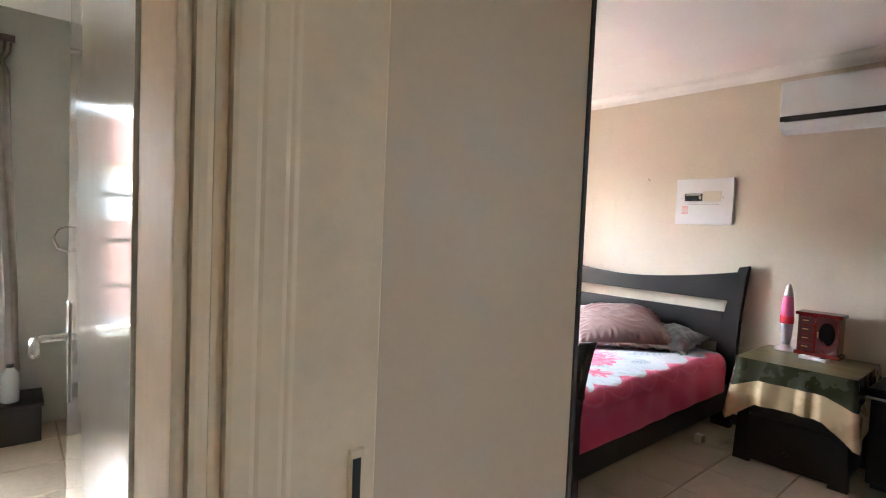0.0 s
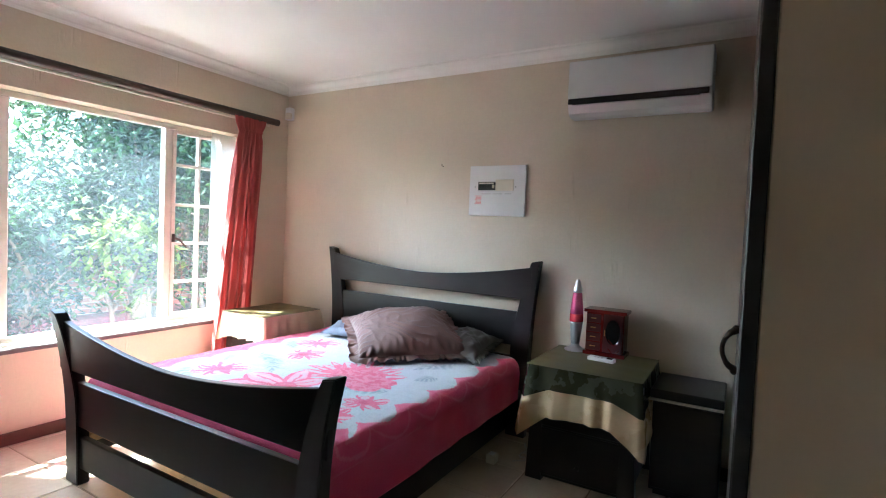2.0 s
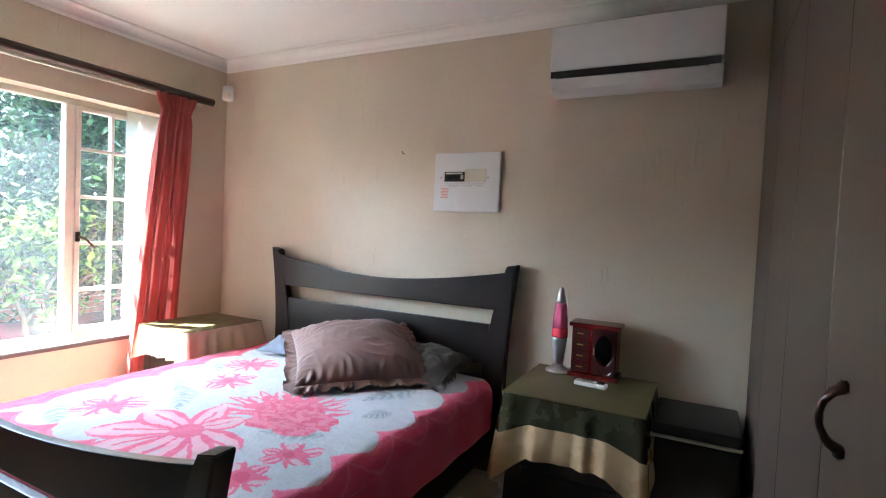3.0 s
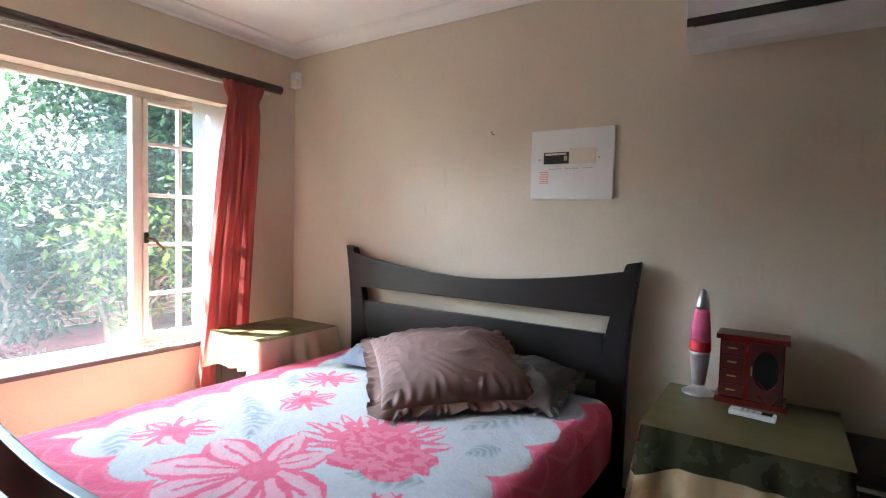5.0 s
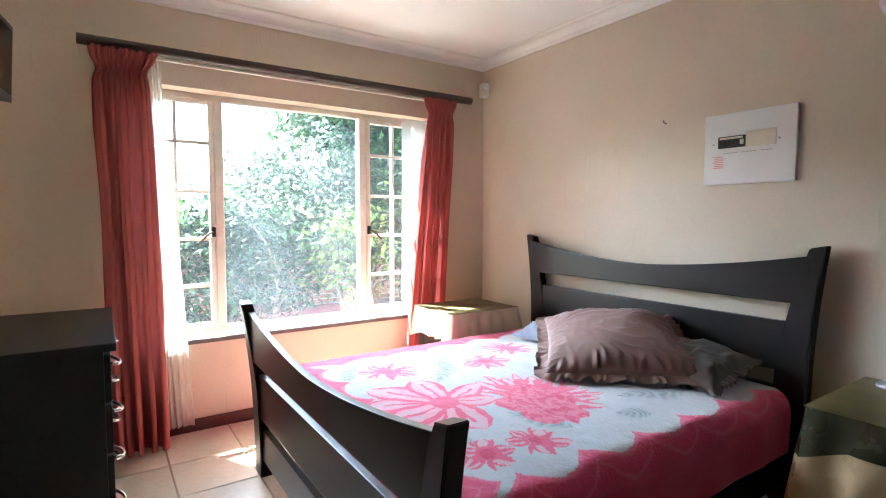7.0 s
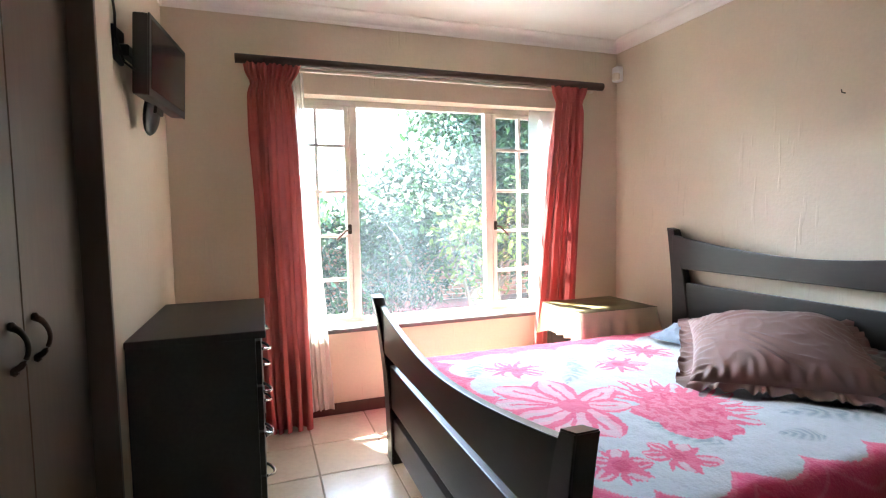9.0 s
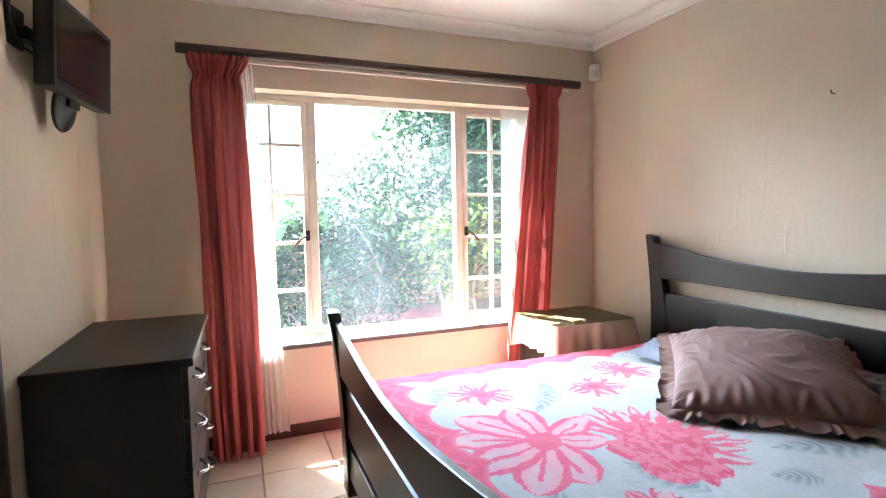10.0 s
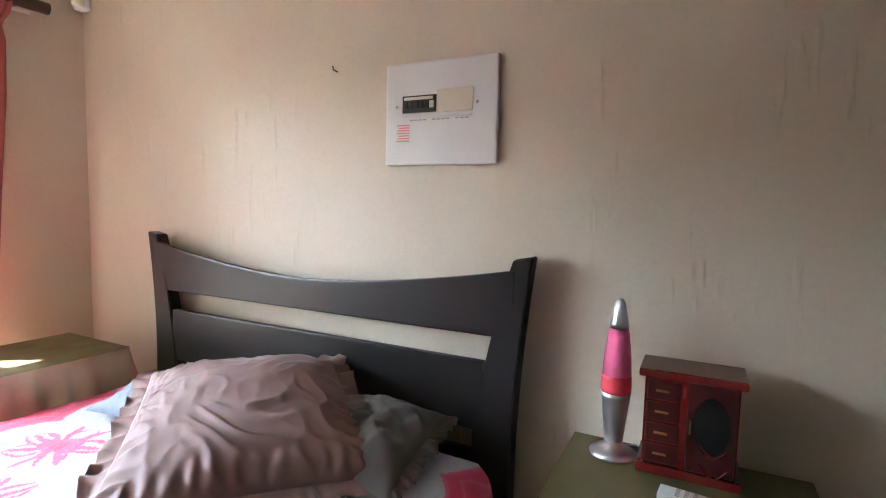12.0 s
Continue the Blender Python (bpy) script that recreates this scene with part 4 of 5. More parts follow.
remote = thing("remote_control", "white air conditioner remote lying on the cloth", "remote control", at=(3.565, 0.720, NZ + 0.0085))
remote.rotation_euler = (0, 0, radians(-6))
rb = part("case", box(-0.024, 0.024, -0.07, 0.07, 0, 0.019, 0.005, seg=2), WHITEPLASTIC, remote)
part("display", box(-0.016, 0.016, -0.060, -0.028, 0.0193, 0.0203), SCREEN, rb, "dark display")
for i in range(3):
    for j in range(3):
        part("button", box(-0.016 + i * 0.012, -0.008 + i * 0.012, -0.010 + j * 0.018, -0.001 + j * 0.018, 0.0193, 0.0207), GREYPLASTIC, rb)

spk = thing("cabinet", "low black cabinet standing against the wall", "cabinet")
part("body", box(3.475, 3.835, 0.135, 0.440, 0.03, 0.480, 0.006, seg=2), BLACKPLASTIC, spk)
part("front", box(3.466, 3.4745, 0.140, 0.434, 0.045, 0.470, 0.003), BLACKWOOD, spk)
part("foot", box(3.49, 3.82, 0.145, 0.42, 0.004, 0.0295), BLACKPLASTIC, spk)
bag = thing("case", "flat black zipped case lying on the cabinet", "case")
part("shell", box(3.45, 3.83, 0.130, 0.452, 0.4915, 0.536, 0.014, seg=3), BLACKPLASTIC, bag, smooth=True)
part("zip", box(3.444, 3.81, 0.128, 0.4565, 0.4815, 0.491, 0.002), CREAMPLASTIC, bag, "pale piping")

for k, (label, pts) in enumerate((("white tangled cable on the floor", [(3.40, 1.12, 0.008), (3.46, 1.06, 0.012), (3.56, 1.10, 0.01), (3.60, 1.03, 0.03), (3.50, 1.04, 0.008), (3.44, 1.10, 0.03), (3.62, 1.12, 0.05)]),
                                  ("grey cable coiled on the floor", [(3.42, 1.09, 0.02), (3.52, 1.12, 0.008), (3.58, 1.05, 0.008), (3.47, 1.02, 0.008), (3.55, 1.08, 0.04), (3.66, 1.06, 0.2), (3.8, 1.08, 0.3)]))):
    fine = []
    for a, b in zip(pts, pts[1:]):
        for i in range(6):
            fine.append(Vector(a).lerp(Vector(b), i / 6) + Vector((0.012 * math.sin(i + k), 0.012 * math.cos(i * 1.3), 0)))
    fine = [Vector((p.x, p.y, max(p.z, 0.008))) for p in fine]
    c = thing("cable", label, "cable", "cables by the bed")
    part("wire", tube(fine, 0.004, 6), CABLE, c, smooth=True)
plug = thing("plug_strip", "small white multiplug on the floor beside the bed", "plug")
part("case", box(3.30, 3.36, 1.20, 1.25, 0.004, 0.05, 0.006, seg=2), CREAMPLASTIC, plug)
part("socket_face", box(3.31, 3.35, 1.21, 1.24, 0.0505, 0.054, 0.001), WHITEPLASTIC, plug)


# ---- on the head wall ----
ac = thing("air_conditioner", "white split air conditioner mounted high on the wall", "air conditioner")
AX, AY0, AY1, AZ0, AZ1 = 3.645, 0.275, 1.005, 1.950, 2.258
side = [(HX - 0.002, AZ0 + 0.02), (HX - 0.06, AZ0 - 0.002), (AX + 0.075, AZ0 - 0.002), (AX + 0.035, AZ0 + 0.012), (AX + 0.012, AZ0 + 0.055), (AX + 0.008, AZ0 + 0.075),
        (AX + 0.008, AZ1 - 0.025), (AX + 0.03, AZ1), (HX - 0.002, AZ1)]
part("casing", slab(side, AY1 - AY0, "y", AY0, 0.004), WHITEPLASTIC, ac)
part("front_panel", box(AX - 0.004, AX + 0.0075, AY0 + 0.002, AY1 - 0.002, AZ0 + 0.092, AZ1 - 0.012, 0.005, seg=2), WHITEPLASTIC, ac)
part("dark_strip", box(AX - 0.002, AX + 0.0078, AY0 + 0.012, AY1 - 0.004, AZ0 + 0.060, AZ0 + 0.0905, 0.002), DARKGLOSS, ac, "glossy dark trim strip")
fl = slab([(AX + 0.004, AZ0 + 0.056), (AX + 0.001, AZ0 + 0.050), (AX + 0.022, AZ0 + 0.010), (AX + 0.028, AZ0 + 0.008)], AY1 - AY0 - 0.10, "y", AY0 + 0.065)
part("flap", fl, WHITEPLASTIC, ac, "white air flap")
part("slot", box(AX + 0.004, AX + 0.012, AY0 + 0.055, AY1 - 0.028, AZ0 + 0.0565, AZ0 + 0.0595), DARKEDGE, ac, "dark air slot")

db = thing("distribution_board", "white electrical distribution board set in the wall", "fuse box")
DY0, DY1, DZ0, DZ1 = 1.306, 1.704, 1.375, 1.705
part("cover", box(HX - 0.020, HX - 0.001, DY0, DY1, DZ0, DZ1, 0.007, seg=2), WHITEPLASTIC, db)
sw = part("breaker_window", box(HX - 0.0235, HX - 0.0205, 1.513, 1.638, 1.543, 1.598, 0.001), BLACKPLASTIC, db, "black breaker window")
for i in range(6):
    part("breaker", box(HX - 0.030, HX - 0.024, 1.520 + i * 0.019, 1.535 + i * 0.019, 1.556, 1.578, 0.001), BLACKPLASTIC if i else CREAMPLASTIC, sw)
part("label_strip", box(HX - 0.0255, HX - 0.0237, 1.525, 1.630, 1.584, 1.593), CREAMPLASTIC, sw)
part("blank_plate", box(HX - 0.0245, HX - 0.0205, 1.385, 1.512, 1.540, 1.612, 0.001), CREAMPLASTIC, db, "aged cream blanking plate")
part("ledge", box(HX - 0.0250, HX - 0.0205, 1.388, 1.636, 1.526, 1.533, 0.001), WHITEPLASTIC, db)
for i in range(14):
    if i % 5 != 3:
        part("writing", box(HX - 0.0215, HX - 0.0203, 1.400 + i * 0.0165, 1.412 + i * 0.0165, 1.5175, 1.5215), GREYPLASTIC, db, "tiny unreadable lettering")
for i in range(7):
    part("writing", box(HX - 0.0215, HX - 0.0203, 1.612, 1.660 - 0.004 * (i % 3), 1.452 + i * 0.0085, 1.4555 + i * 0.0085), REDPRINT, db, "line of red lettering")
for y in (1.372, 1.660):
    part("screw", lathe([(0.005, 0), (0.004, 0.003)], 10), GREYPLASTIC, db).matrix_basis = pose(HX - 0.0205, y, 1.565, 0, -90, 0)

nail = thing("nail", "small bent nail stuck in the wall", "nail")
part("shaft", tube([(HX, 1.925, 1.71), (HX - 0.022, 1.925, 1.712), (HX - 0.026, 1.925, 1.725)], 0.0028, 6), BRONZE, nail)

pir = thing("motion_detector", "small white alarm detector in the corner", "detector")
part("body", box(HX - 0.060, HX - 0.004, 3.385, 3.445, 2.125, 2.228, 0.016, seg=3), WHITEPLASTIC, pir, smooth=True)
part("lens", lathe([(0.020, -0.030), (0.027, -0.018), (0.027, 0.012), (0.020, 0.020)], 18, (HX - 0.054, 3.404, 2.160)), CREAMPLASTIC, pir, "cream domed lens", True)

# ---- ceiling lamp ----
lamp = thing("ceiling_spotlight", "small chrome spotlight hanging from a white ceiling plate", "ceiling light")
QX, QY = 2.36, 1.64
part("plate", lathe([(0.062, 0.0), (0.062, -0.010), (0.045, -0.030), (0.016, -0.040)], 28, (QX, QY, TOP - 0.001)), WHITEPLASTIC, lamp, "white round ceiling plate", True)
part("stem", tube([(QX, QY, TOP - 0.04), (QX, QY, TOP - 0.075)], 0.009), CHROME, lamp)
part("joint", lathe([(0.006, -0.02), (0.019, -0.010), (0.021, 0.0), (0.019, 0.010), (0.006, 0.02)], 16, (QX, QY, TOP - 0.085)), CREAMPLASTIC, lamp, smooth=True)
part("holder", lathe([(0.026, 0), (0.034, -0.02), (0.034, -0.045), (0.022, -0.062)], 20, (QX, QY - 0.006, TOP - 0.088), cap=False), CHROME, lamp, "chrome lamp holder", True)
part("neck", tube([(QX, QY - 0.006, TOP - 0.148), (QX, QY - 0.008, TOP - 0.168)], 0.013), CHROME, lamp)
ring = [(QX + 0.034 * math.cos(a), QY - 0.010 + 0.034 * math.sin(a), TOP - 0.186 + 0.010 * math.sin(a)) for a in [i * math.pi / 12 for i in range(25)]]
part("ring", tube(ring, 0.0055, 8), CHROME, lamp, "chrome ring", True)
for a in (0, 2.1, 4.2):
    part("arm", tube([(QX + 0.012 * math.cos(a), QY - 0.008 + 0.012 * math.sin(a), TOP - 0.160), (QX + 0.034 * math.cos(a), QY - 0.010 + 0.034 * math.sin(a), TOP - 0.186 + 0.010 * math.sin(a))], 0.003, 6), CHROME, lamp)


# ---- curtains ----
rod = thing("curtain_rod", "long dark brown wooden curtain rod above the window", "curtain rod")
RY, RZ = 3.366, 2.067
part("pole", tube([(1.305, RY, RZ), (3.655, RY, RZ)], 0.026, 16), ROD, rod)
for x in (1.42, 2.48, 3.54):
    part("bracket", box(x - 0.012, x + 0.012, RY + 0.02, WY - 0.001, RZ - 0.02, RZ + 0.012, 0.003), ROD, rod)
part("rail", box(1.36, 3.60, RY + 0.028, RY + 0.046, RZ - 0.038, RZ - 0.024, 0.002), STEELWHITE, rod, "white curtain track")


def curtain(name, label, top, mid, low, ztop, zlow, y, folds, mat, depth, seed, group, header=True, drift=0.0, wall=WY):
    """A pleated curtain; top, mid, low: (left, right) along x at three heights. The gathered heading runs into deep folds below it."""
    ob = thing(name, label, "curtain", group)
    drop = ztop - zlow

    def edges(v):
        return [np.interp(v, [0, 0.07, 0.5, 1], [top[k], mid[k], (mid[k] + low[k]) / 2, low[k]]) for k in (0, 1)]

    def fn(u, v):
        a, b = edges(v)
        if header:                                  # pinched in under the heading tape
            pinch = 0.16 * math.exp(-((v * drop - 0.105) / 0.035) ** 2)
            a, b = a + (b - a) * pinch * 0.5, b - (b - a) * pinch * 0.5
        grow = min(1, max(0, (v * drop - 0.09) / 0.30)) if header else 1
        wander = u + 0.10 * wob(u * 2.5, v * 0.6, seed, 1) + 0.05 * wob(u * 5, v * 1.6, seed + 4, 1)
        ph = wander * folds * 2 * math.pi
        s = math.sin(ph + seed)
        deep = depth * (0.25 + 0.75 * grow) * (0.70 + 0.7 * wob(u * 3.5, seed, v * 0.8, 1) + 0.25)
        fine = (0.011 * (1 - grow) + 0.0035) * math.sin(u * folds * 4.6 * math.pi + 2 * wob(u * 6, v * 2, seed, 1))
        x = a + (b - a) * u + 0.008 * math.sin(2 * ph) * grow + 0.010 * wob(u * 3, v * 4, seed, 1) * v
        yy = y + deep * (abs(s) ** 0.7 * (1 if s > 0 else -1)) + fine - drift * v
        hem = 0.012 * wob(u * 4, seed, 3, 1) * (v > 0.98)
        return Vector((x, min(yy, wall - 0.016), max(ztop - drop * v + hem, 0.008)))
    part("drape", sheet(fn, max(90, int(folds * 30)), 90), mat, ob, smooth=True)
    if header:
        def tape(u, v):
            p = fn(u, (0.092 + 0.016 * v) / drop)
            return p + Vector((0, -0.004 - 0.003 * math.sin(math.pi * v), 0))
        part("heading_seam", sheet(tape, 150, 3), mat, ob, "stitched gathering seam", True)
    return ob


curtain("curtain", "long red lined curtain gathered beside the chest", (1.345, 1.645), (1.36, 1.60), (1.395, 1.635), 2.045, 0.015, 3.345, 4.6, CURTAIN, 0.045, 2, "red curtains", drift=0.05)
curtain("curtain", "long red lined curtain gathered beside the corner", (3.240, 3.512), (3.262, 3.480), (3.045, 3.36), 2.045, 0.015, 3.350, 4.3, CURTAIN, 0.036, 5, "red curtains", drift=0.02)
curtain("sheer_curtain", "white sheer curtain hanging beside the red one", (1.56, 1.655), (1.57, 1.66), (1.62, 1.775), 2.025, 0.06, 3.418, 4.5, SHEER, 0.018, 9, "sheer curtains", header=False)
lace = curtain("sheer_curtain", "white lace panel with leaf pattern inside the window", (3.13, 3.33), (3.12, 3.33), (3.12, 3.335), 1.90, 0.575, 3.520, 1.5, LACE, 0.012, 12, "sheer curtains", header=False)
rnd = random.Random(4)
for z in (0.66, 0.86, 0.98, 1.18):
    for i in range(7):
        x, zz = 3.15 + i * 0.026, z + 0.018 * i + 0.02 * math.sin(i * 1.7)
        a = 0.5 + 0.9 * rnd.random()
        pts = [(x + 0.028 * t * math.cos(a) - 0.007 * math.sin(math.pi * t) * k * math.sin(a), zz + 0.028 * t * math.sin(a) + 0.007 * math.sin(math.pi * t) * k * math.cos(a))
               for k, ts in ((1, (0, 0.3, 0.6, 1)), (-1, (0.6, 0.3))) for t in ts]
        part("leaf_motif", slab(pts, 0.001, "y", 3.497), LEAFPRINT, lace)


# ---- chest of drawers and television ----
chest = thing("chest_of_drawers", "black wooden chest of drawers with chrome bow handles", "chest of drawers")
KX0, KX1, KY0, KY1, KZ = TVX + 0.004, 1.385, 2.335, 3.135, 0.797
part("top", box(KX0, KX1 + 0.018, KY0 - 0.012, KY1 + 0.012, KZ - 0.028, KZ, 0.006, seg=2), CHESTWOOD, chest)
part("body", box(KX0, KX1 - 0.02, KY0, KY1, 0.06, KZ - 0.0285, 0.003), CHESTWOOD, chest)
part("plinth", box(KX0 + 0.01, KX1 - 0.05, KY0 + 0.02, KY1 - 0.02, 0.004, 0.0595), CHESTWOOD, chest)
for r in range(4):
    z0 = 0.075 + r * 0.1725
    d = part("drawer", box(KX1 - 0.0195, KX1, KY0 + 0.006, KY1 - 0.006, z0, z0 + 0.164, 0.004, seg=2), CHESTWOOD, chest)
    for y in (KY0 + 0.20, KY1 - 0.20):
        pts = [(KX1 + 0.002 + 0.030 * math.sin(math.pi * t) ** 0.7, y - 0.055 + 0.11 * t, z0 + 0.10 - 0.012 * math.sin(math.pi * t)) for t in [i / 12 for i in range(13)]]
        part("handle", tube(pts, 0.0062, 8), CHROME, d, "chrome bow handle", True)

tv = thing("television", "small black flat television angled on a wall bracket", "television", at=(1.06, 2.72, 1.805))
tv.rotation_euler = (0, radians(3), radians(-7))
part("shell", box(-0.040, 0.012, -0.235, 0.235, -0.145, 0.145, 0.010, seg=2), BLACKPLASTIC, tv)
part("bezel", box(0.0125, 0.018, -0.237, 0.237, -0.147, 0.147, 0.004, seg=2), BLACKPLASTIC, tv)
part("screen", box(0.0182, 0.0195, -0.215, 0.215, -0.118, 0.128), SCREEN, tv, "dark matt screen")
part("foot_neck", box(-0.040, -0.015, -0.045, 0.045, -0.175, -0.1455, 0.004), BLACKPLASTIC, tv)
ft = lathe([(0.085, 0), (0.088, 0.004), (0.080, 0.012), (0.03, 0.018)], 28)
bmesh.ops.transform(ft, matrix=Matrix.Translation((-0.045, -0.02, -0.175)) @ Matrix.Rotation(radians(96), 4, "Y"), verts=ft.verts)
part("foot", ft, BLACKPLASTIC, tv, "round plastic foot", True)
brk = part("bracket", box(-0.105, -0.075, -0.30, -0.20, -0.045, 0.075, 0.004), BLACKPLASTIC, tv)
part("arm", box(-0.075, -0.041, -0.26, -0.10, -0.02, 0.02, 0.004), BLACKPLASTIC, brk)
tc = thing("cable", "black television cable hanging down the wall", "cable")
part("wire", tube([(TVX + 0.006, 2.36, 2.32), (TVX + 0.008, 2.375, 2.20), (TVX + 0.008, 2.42, 2.02), (TVX + 0.012, 2.44, 1.92), (TVX + 0.012, 2.43, 1.84), (TVX + 0.03, 2.45, 1.76), (TVX + 0.06, 2.50, 1.74)], 0.0045, 6), BLACKCABLE, tc, smooth=True)

# ---- side room seen through the doorway ----
leaf = thing("door_1", "open cream gloss painted door leaf with chrome lever", "door", kind="structure")
part("panel", box(0.126, 0.164, 0.4715, 1.190, 0.014, 2.03, 0.003, seg=2), DOORGLOSS, leaf)
hn = part("lock_plate", box(0.122, 0.1255, 1.128, 1.166, 0.90, 1.10, 0.0015), CHROME, leaf, "chrome lock plate")
part("lever", tube([(0.122, 1.147, 1.03), (0.082, 1.147, 1.03), (0.070, 1.135, 1.03), (0.068, 1.04, 1.025)], 0.008, 10), CHROME, hn, "chrome lever", True)
part("bolt_loop", tube([(0.124, 1.165, 1.20 + 0.0), (0.108, 1.170, 1.205), (0.100, 1.170, 1.225), (0.108, 1.170, 1.245), (0.124, 1.165, 1.25)], 0.003, 6), CHROME, leaf, "small chrome loop")
curtain("curtain", "grey-brown curtain hanging beside the side room window", (-0.30, 0.035), (-0.28, 0.03), (-0.26, 0.085), 2.19, 0.36, 3.62, 5, GREYCURTAIN, 0.03, 21, "side room curtain", wall=SY)
r2 = thing("curtain_rod", "dark curtain rod in the side room", "curtain rod")
part("pole", tube([(-1.4, 3.62, 2.21), (0.05, 3.62, 2.21)], 0.020, 12), ROD, r2)
part("bracket", box(-0.01, 0.01, 3.63, SY - 0.001, 2.195, 2.215), ROD, r2)
crate = thing("low_box", "low dark box standing under the side room curtain", "box")
part("body", box(-0.35, 0.17, 3.42, 3.715, 0.004, 0.20, 0.008, seg=2), DARKEDGE, crate)
part("lid", box(-0.36, 0.18, 3.41, 3.716, 0.2005, 0.225, 0.006, seg=2), DARKEDGE, crate)
bt = thing("water_bottle", "clear plastic bottle standing on the low box", "bottle")
part("body", lathe([(0.03, 0.226), (0.042, 0.234), (0.042, 0.31), (0.038, 0.32), (0.042, 0.33), (0.04, 0.38), (0.016, 0.42)], 20, (0.035, 3.49, 0)), BOTTLE, bt, smooth=True)
part("cap", lathe([(0.018, 0.42), (0.018, 0.442)], 16, (0.035, 3.49, 0)), BLACKPLASTIC, bt)

# ---- garden ----
gr = sheet(lambda u, v: Vector((-150 + 310 * u, WY + 0.24 + 300 * v ** 2, -0.15 + (0.03 * wob(u * 90, v * 90, 0, 1) if v > 0.02 else 0))), 60, 60)
structure("ground", gr, SOIL, "brown garden soil reaching far away", "ground")
structure("ground_side", box(-150, HX + 0.22, -150, WY + 0.239, -0.35, -0.152), SOIL, "soil under and round the house", "ground")
# unseen overhang, added to hold the sun off the side room window
structure("added_eave_side", box(-1.8, 0.6, SY + 0.201, SY + 1.25, 2.26, 2.34), CEIL, "unseen white overhang added to keep sun out of the side room", "eave")
# unseen overhang, its depth set so that the sun stops short of the bed
eave = structure("added_eave", box(0.62, HX + 0.8, WY + 0.241, WY + 0.58, 2.32, 2.40), CEIL, "unseen white overhang added to trim the sun through the window", "eave")


def leaves(bm, centre, size, count, seed, length=0.09, flat=0.5, hollow=0.15):
    """Many small pointed leaves, in clumps, in an uneven crown."""
    r = random.Random(seed)
    clumps = []
    for _ in range(max(6, count // 45)):
        while True:
            d = Vector((r.uniform(-1, 1), r.uniform(-1, 1), r.uniform(-1, 1)))
            if hollow < d.length < 1:
                break
        clumps.append(Vector(centre) + Vector((d.x * size[0], d.y * size[1], d.z * size[2])))
    for i in range(count):
        c = clumps[r.randrange(len(clumps))]
        p = c + Vector((r.gauss(0, 1), r.gauss(0, 1), r.gauss(0, 0.8))) * 0.16
        if p.z < -0.1 or p.y < WY + 0.45:
            continue
        d = Vector((r.uniform(-1, 1), r.uniform(-1, 1), r.uniform(-0.9, 0.35))).normalized()
        w = d.cross(Vector((r.uniform(-0.4, 0.4), r.uniform(-0.4, 0.4), 1))).normalized()
        n = d.cross(w)
        ln = length * r.uniform(0.6, 1.35)
        a, b1, b2, t = p, p + d * ln * 0.45 + w * ln * 0.24 + n * ln * 0.05, p + d * ln * 0.45 - w * ln * 0.24 + n * ln * 0.05, p + d * ln
        va, v1, v2, vt = (bm.verts.new(q) for q in (a, b1, b2, t))
        bm.faces.new((va, v1, vt, v2))
    return bm


def tree(name, label, foot, height, crown, size, count, mat, seed, category="tree", length=0.09, stems=1):
    ob = thing(name, label, category, "garden trees and shrubs")
    r = random.Random(seed)
    f = Vector(foot)
    for s in range(stems):
        off = Vector((r.uniform(-0.2, 0.2), r.uniform(-0.15, 0.15), 0)) * (stems > 1)
        tip = Vector(crown) + off * 2
        pts = [f + off + (tip - f - off) * t + Vector((0.07 * math.sin(5 * t + s), 0.05 * math.cos(4 * t + s), 0)) for t in [i / 8 for i in range(9)]]
        tk = part("trunk", tube(pts, lambda t: (0.07 if stems == 1 else 0.03) * (1.1 - 0.8 * t), 8), BARK, ob, smooth=True)
        for i in range(6):
            b = pts[3 + i % 5]
            e = b + Vector((r.uniform(-1, 1) * size[0] * 0.7, r.uniform(-1, 1) * size[1] * 0.7, r.uniform(0.1, 0.8) * size[2]))
            part("limb", tube([b, b.lerp(e, 0.5) + Vector((0, 0, 0.06)), e], lambda t: 0.022 * (1.1 - t), 6), BARK, tk, smooth=True)
    part("crown", leaves(bmesh.new(), crown, size, count, seed, length), mat, ob, "dense small leaves")
    return ob


tree("tree", "tall leafy green garden tree outside the window", (4.3, 6.6, -0.15), 4, (4.45, 6.7, 2.1), (1.4, 0.9, 1.5), 12500, LEAF, 11, length=0.118)
tree("tree", "dense dark green tree behind the window", (5.9, 7.2, -0.15), 4, (5.9, 7.1, 2.2), (1.8, 0.8, 2.2), 12500, LEAF, 12, length=0.125)
tree("shrub", "glossy green shrub near the window", (4.55, 5.6, -0.15), 2, (4.7, 5.7, 1.45), (0.95, 0.55, 0.95), 6200, LEAF, 13, "shrub", 0.098, 4)
tree("shrub", "pale yellow-green shrub in the garden bed", (3.75, 5.6, -0.15), 2, (3.75, 5.6, 0.95), (0.45, 0.3, 0.55), 1000, LEAFLIGHT, 14, "shrub", 0.11, 3)
tree("shrub", "green shrub in front of the brick wall", (2.55, 6.1, -0.15), 2, (2.7, 6.2, 0.75), (1.0, 0.5, 0.75), 5200, LEAF, 15, "shrub", 0.10, 4)
tree("shrub", "leafy green shrub beside the brick wall", (1.3, 6.4, -0.15), 2, (1.2, 6.5, 0.8), (1.0, 0.5, 0.85), 5000, LEAF, 16, "shrub", 0.10, 4)
tree("shrub", "tall leafy shrub at the end of the bed", (7.9, 6.6, -0.15), 2, (7.9, 6.6, 1.5), (1.4, 0.8, 1.8), 9000, LEAF, 17, "shrub", 0.105, 4)
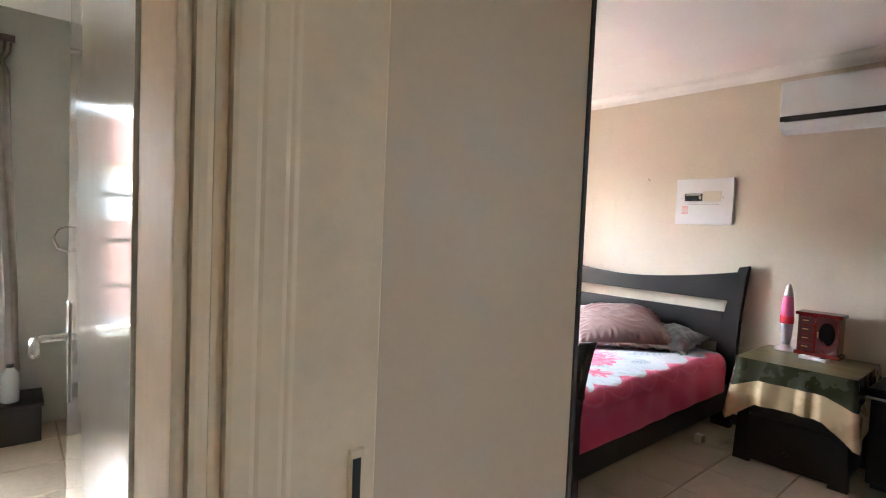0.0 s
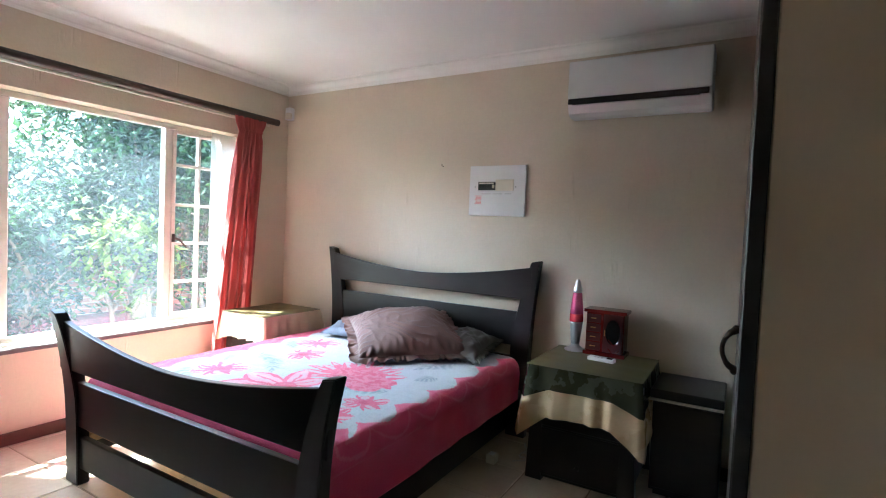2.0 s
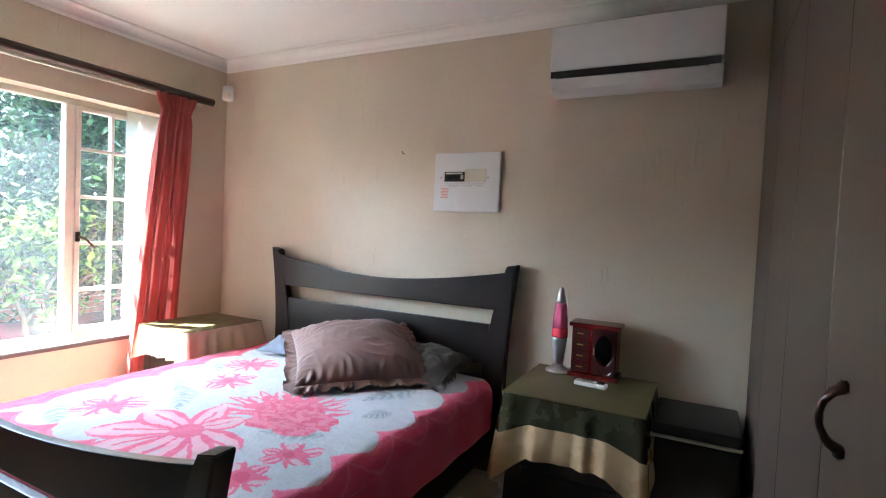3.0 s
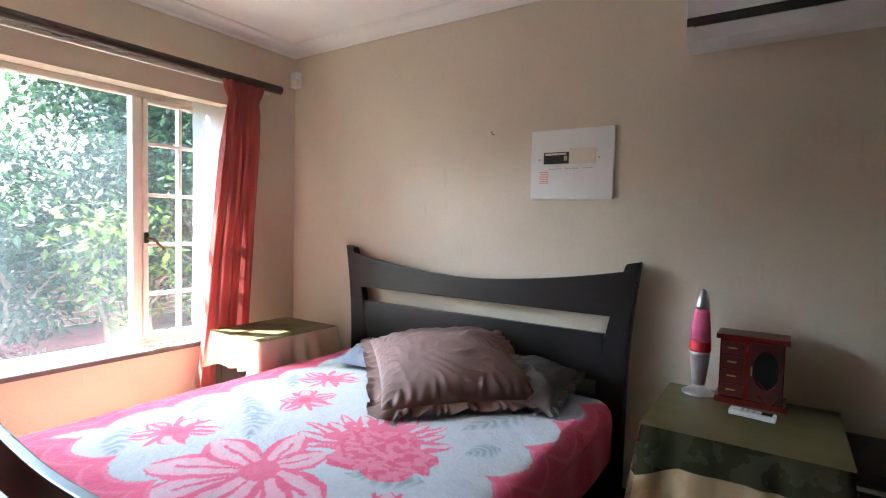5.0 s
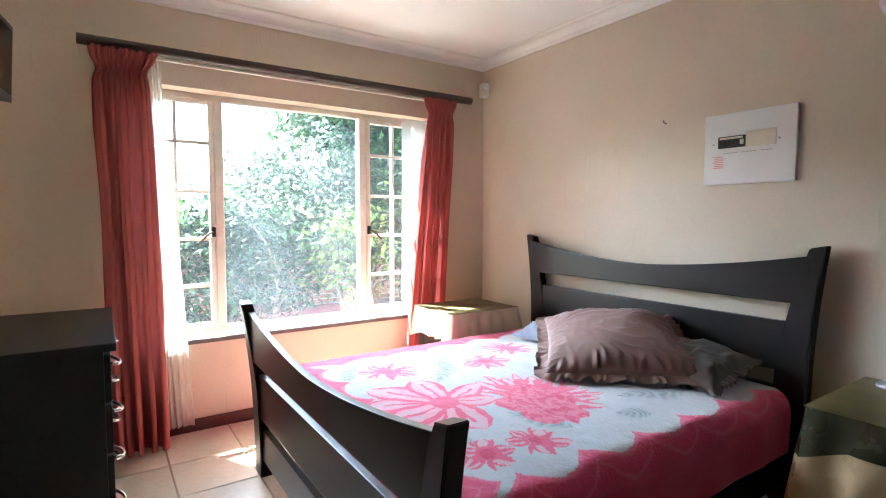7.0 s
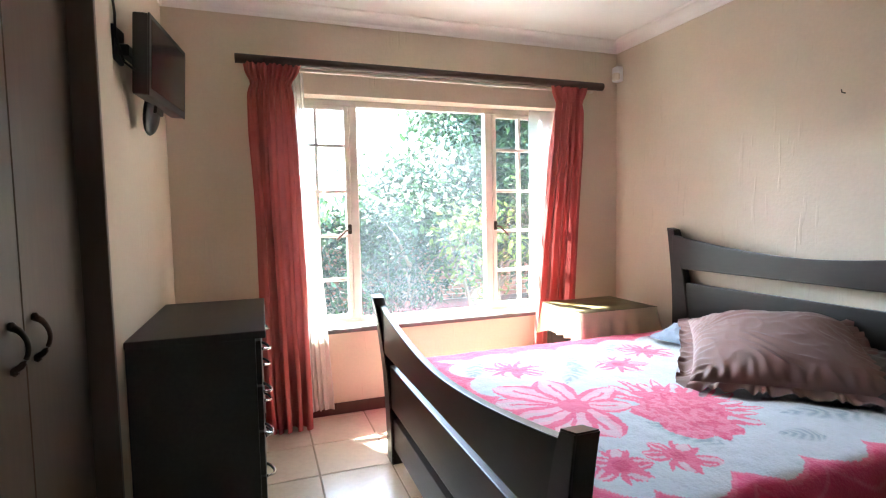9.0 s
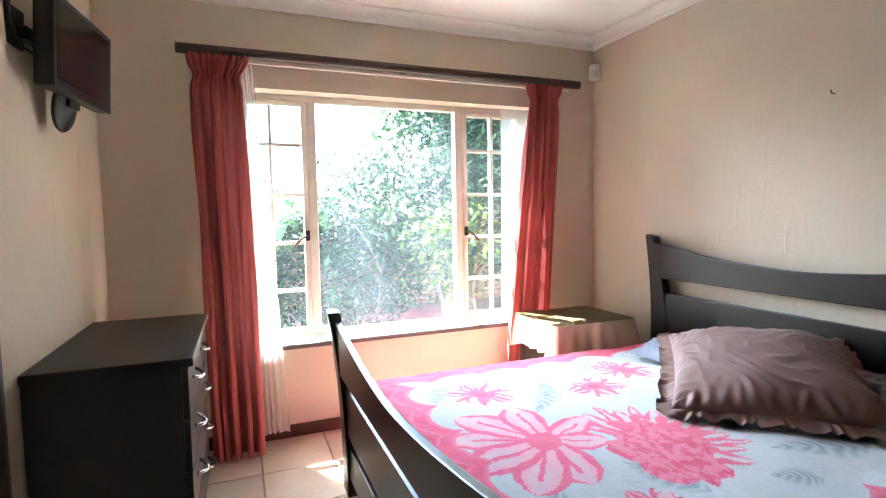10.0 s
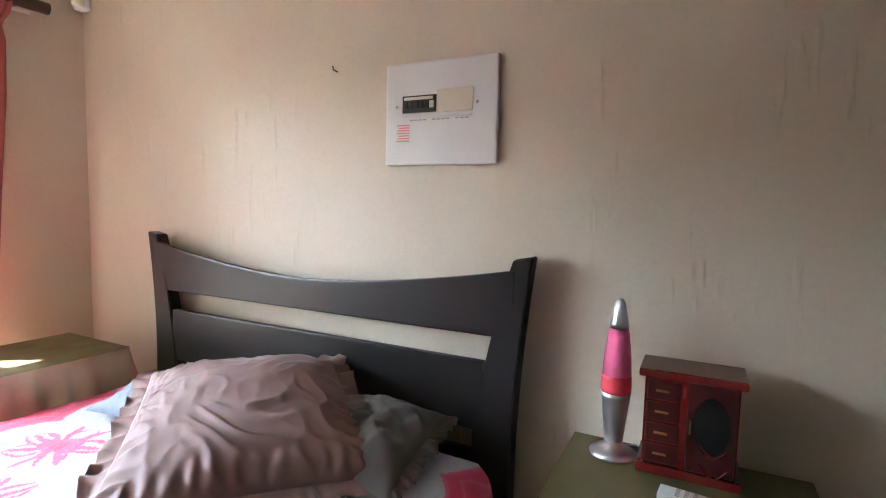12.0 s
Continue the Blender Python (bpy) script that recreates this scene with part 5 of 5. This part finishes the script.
tree("tree", "broad tree with a rounded crown above the shrubs", (3.0, 7.6, -0.15), 3, (3.2, 7.5, 1.35), (0.85, 0.5, 0.85), 4200, LEAF, 18, length=0.115)
tree("tree", "tall dark tree beyond the garden wall", (7.0, 9.6, -0.15), 5, (7.2, 9.6, 2.9), (3.2, 1.0, 2.6), 15000, LEAF, 19, length=0.17)

banana = thing("banana_plant", "green banana plant with long arching leaves", "banana plant", "garden trees and shrubs")
part("stem", tube([(1.95, 6.9, -0.15), (1.98, 6.9, 0.7), (2.05, 6.9, 1.4)], lambda t: 0.08 - 0.03 * t, 10), BANANA, banana, smooth=True)
for i in range(9):
    a = i * 2.4 + 0.3
    ln, up = 1.0 + 0.3 * math.sin(i * 3.1), 0.9 + 0.3 * math.cos(i * 2.2)

    def blade(u, v, a=a, ln=ln, up=up):
        w = 0.17 * math.sin(math.pi * min(1, 0.05 + u * 0.95)) ** 0.6 * (2 * v - 1)
        r = ln * u
        z = 1.35 + up * u - 1.05 * u * u - 0.35 * abs(w)
        return Vector((2.05 + r * math.cos(a) - w * math.sin(a), 6.9 + r * math.sin(a) + w * math.cos(a), z))
    part("leaf", sheet(blade, 18, 6), BANANA, banana, smooth=True)

# low brick garden wall: mortar core, courses of single bricks
gw = thing("garden_wall", "low red face-brick garden wall behind the shrubs", "garden wall", kind="structure")
part("core", box(-4.0, 11.0, 8.02, 8.20, -0.2, 1.18), MORTAR, gw)
part("coping", box(-4.02, 11.02, 7.985, 8.235, 1.181, 1.24, 0.008), MORTAR, gw)
house = thing("house", "far cream house with a red-brown tiled roof", "house")
part("wall", box(-9.0, 1.5, 16.0, 22.0, -0.2, 2.6), HOUSEWALL, house)
roof = bmesh.new()
rv = [roof.verts.new(c) for c in ((-9.5, 15.5, 2.55), (2.0, 15.5, 2.55), (2.0, 22.5, 2.55), (-9.5, 22.5, 2.55), (-6.5, 19.0, 4.4), (-1.0, 19.0, 4.4))]
for f in ((0, 1, 5, 4), (2, 3, 4, 5), (1, 2, 5), (3, 0, 4), (3, 2, 1, 0)):
    roof.faces.new([rv[i] for i in f])
rf = part("roof", roof, ROOFTILE, house)
rows = bmesh.new()
for k in range(14):
    t = k / 14
    z, y = 2.58 + 1.85 * t, 15.5 + 3.5 * t
    x0, x1 = -9.5 + 3.0 * t, 2.0 - 3.0 * t
    box(x0, x1, y - 0.03, y + 0.22, z, z + 0.05, bm=rows)
part("tile_course", rows, ROOFTILE, rf)
for x in (-7.2, -3.8, -0.6):
    w = part("window", box(x, x + 1.2, 15.93, 15.99, 0.9, 2.0, 0.01), STEELWHITE, house)
    part("pane", box(x + 0.06, x + 1.14, 15.915, 15.929, 0.96, 1.94), SCREEN, w)

# ---- floor tiles, then bricks: single pieces ----
bm = box(-1.8, HX + 0.22, -1.25, WY, -0.12, 0.0)
box(-1.8, 0.6, WY + 0.001, SY, -0.12, 0.0, bm=bm)
fl = tagged(link_mesh("floor", bm, GROUT), "cream ceramic tiled floor with grey joints", "floor", kind="structure")
P, G = 0.342, 0.006
proto = None
xs = [1.958 + P * i for i in range(-11, 7)]
ys = [3.083 + P * i for i in range(-13, 3)]
for x in xs:
    for y in ys:
        x0, x1, y0, y1 = max(x, -1.58), min(x + P, HX), max(y, -1.04), min(y + P, SY if x < 0.3 else WY)
        if x1 - x0 < 0.03 or y1 - y0 < 0.03 or (x > 1.9 and y < -0.5):
            continue
        whole = x1 - x0 > P - 1e-6 and y1 - y0 > P - 1e-6
        if whole and proto is not None:
            ob = new("tile", proto)
        else:
            w, h = x1 - x0 - G, y1 - y0 - G
            me = bpy.data.meshes.new("tile")
            e = 0.002
            v = [(0, 0, 0.0005), (w, 0, 0.0005), (w, h, 0.0005), (0, h, 0.0005), (e, e, 0.004), (w - e, e, 0.004), (w - e, h - e, 0.004), (e, h - e, 0.004)]
            me.from_pydata(v, [], [(4, 5, 6, 7), (0, 1, 5, 4), (1, 2, 6, 5), (2, 3, 7, 6), (3, 0, 4, 7)])
            me.materials.append(TILE)
            if whole:
                proto = me
            ob = new("tile", me)
        ob.location = (x0 + G / 2, y0 + G / 2, 0)
        ob.parent = fl

brick_me = bpy.data.meshes.new("brick")
bw, bh, bd = 0.215, 0.068, 0.014
e = 0.003
bv = [(0, 0, 0), (bw, 0, 0), (bw, 0, bh), (0, 0, bh), (e, -bd, e), (bw - e, -bd, e), (bw - e, -bd, bh - e), (e, -bd, bh - e)]
brick_me.from_pydata(bv, [], [(4, 5, 6, 7), (0, 1, 5, 4), (1, 2, 6, 5), (2, 3, 7, 6), (3, 0, 4, 7)])
brick_me.materials.append(BRICK)
rest = bmesh.new()
for k in range(17):
    for i in range(62):
        x, z = -3.6 + i * 0.225 + (0.1125 if k % 2 else 0), -0.13 + k * 0.078
        if 3.3 < x < 7.8 and k >= 1:
            ob = new("brick", brick_me)
            ob.location, ob.parent = (x, 8.019, z), gw
        else:
            m = Matrix.Translation((x, 8.019, z))
            vs = [rest.verts.new(m @ Vector(c)) for c in bv]
            for f in ((4, 5, 6, 7), (0, 1, 5, 4), (1, 2, 6, 5), (2, 3, 7, 6), (3, 0, 4, 7)):
                rest.faces.new([vs[q] for q in f])
tagged(part("brickwork", rest, BRICK, gw), kind="stuff")
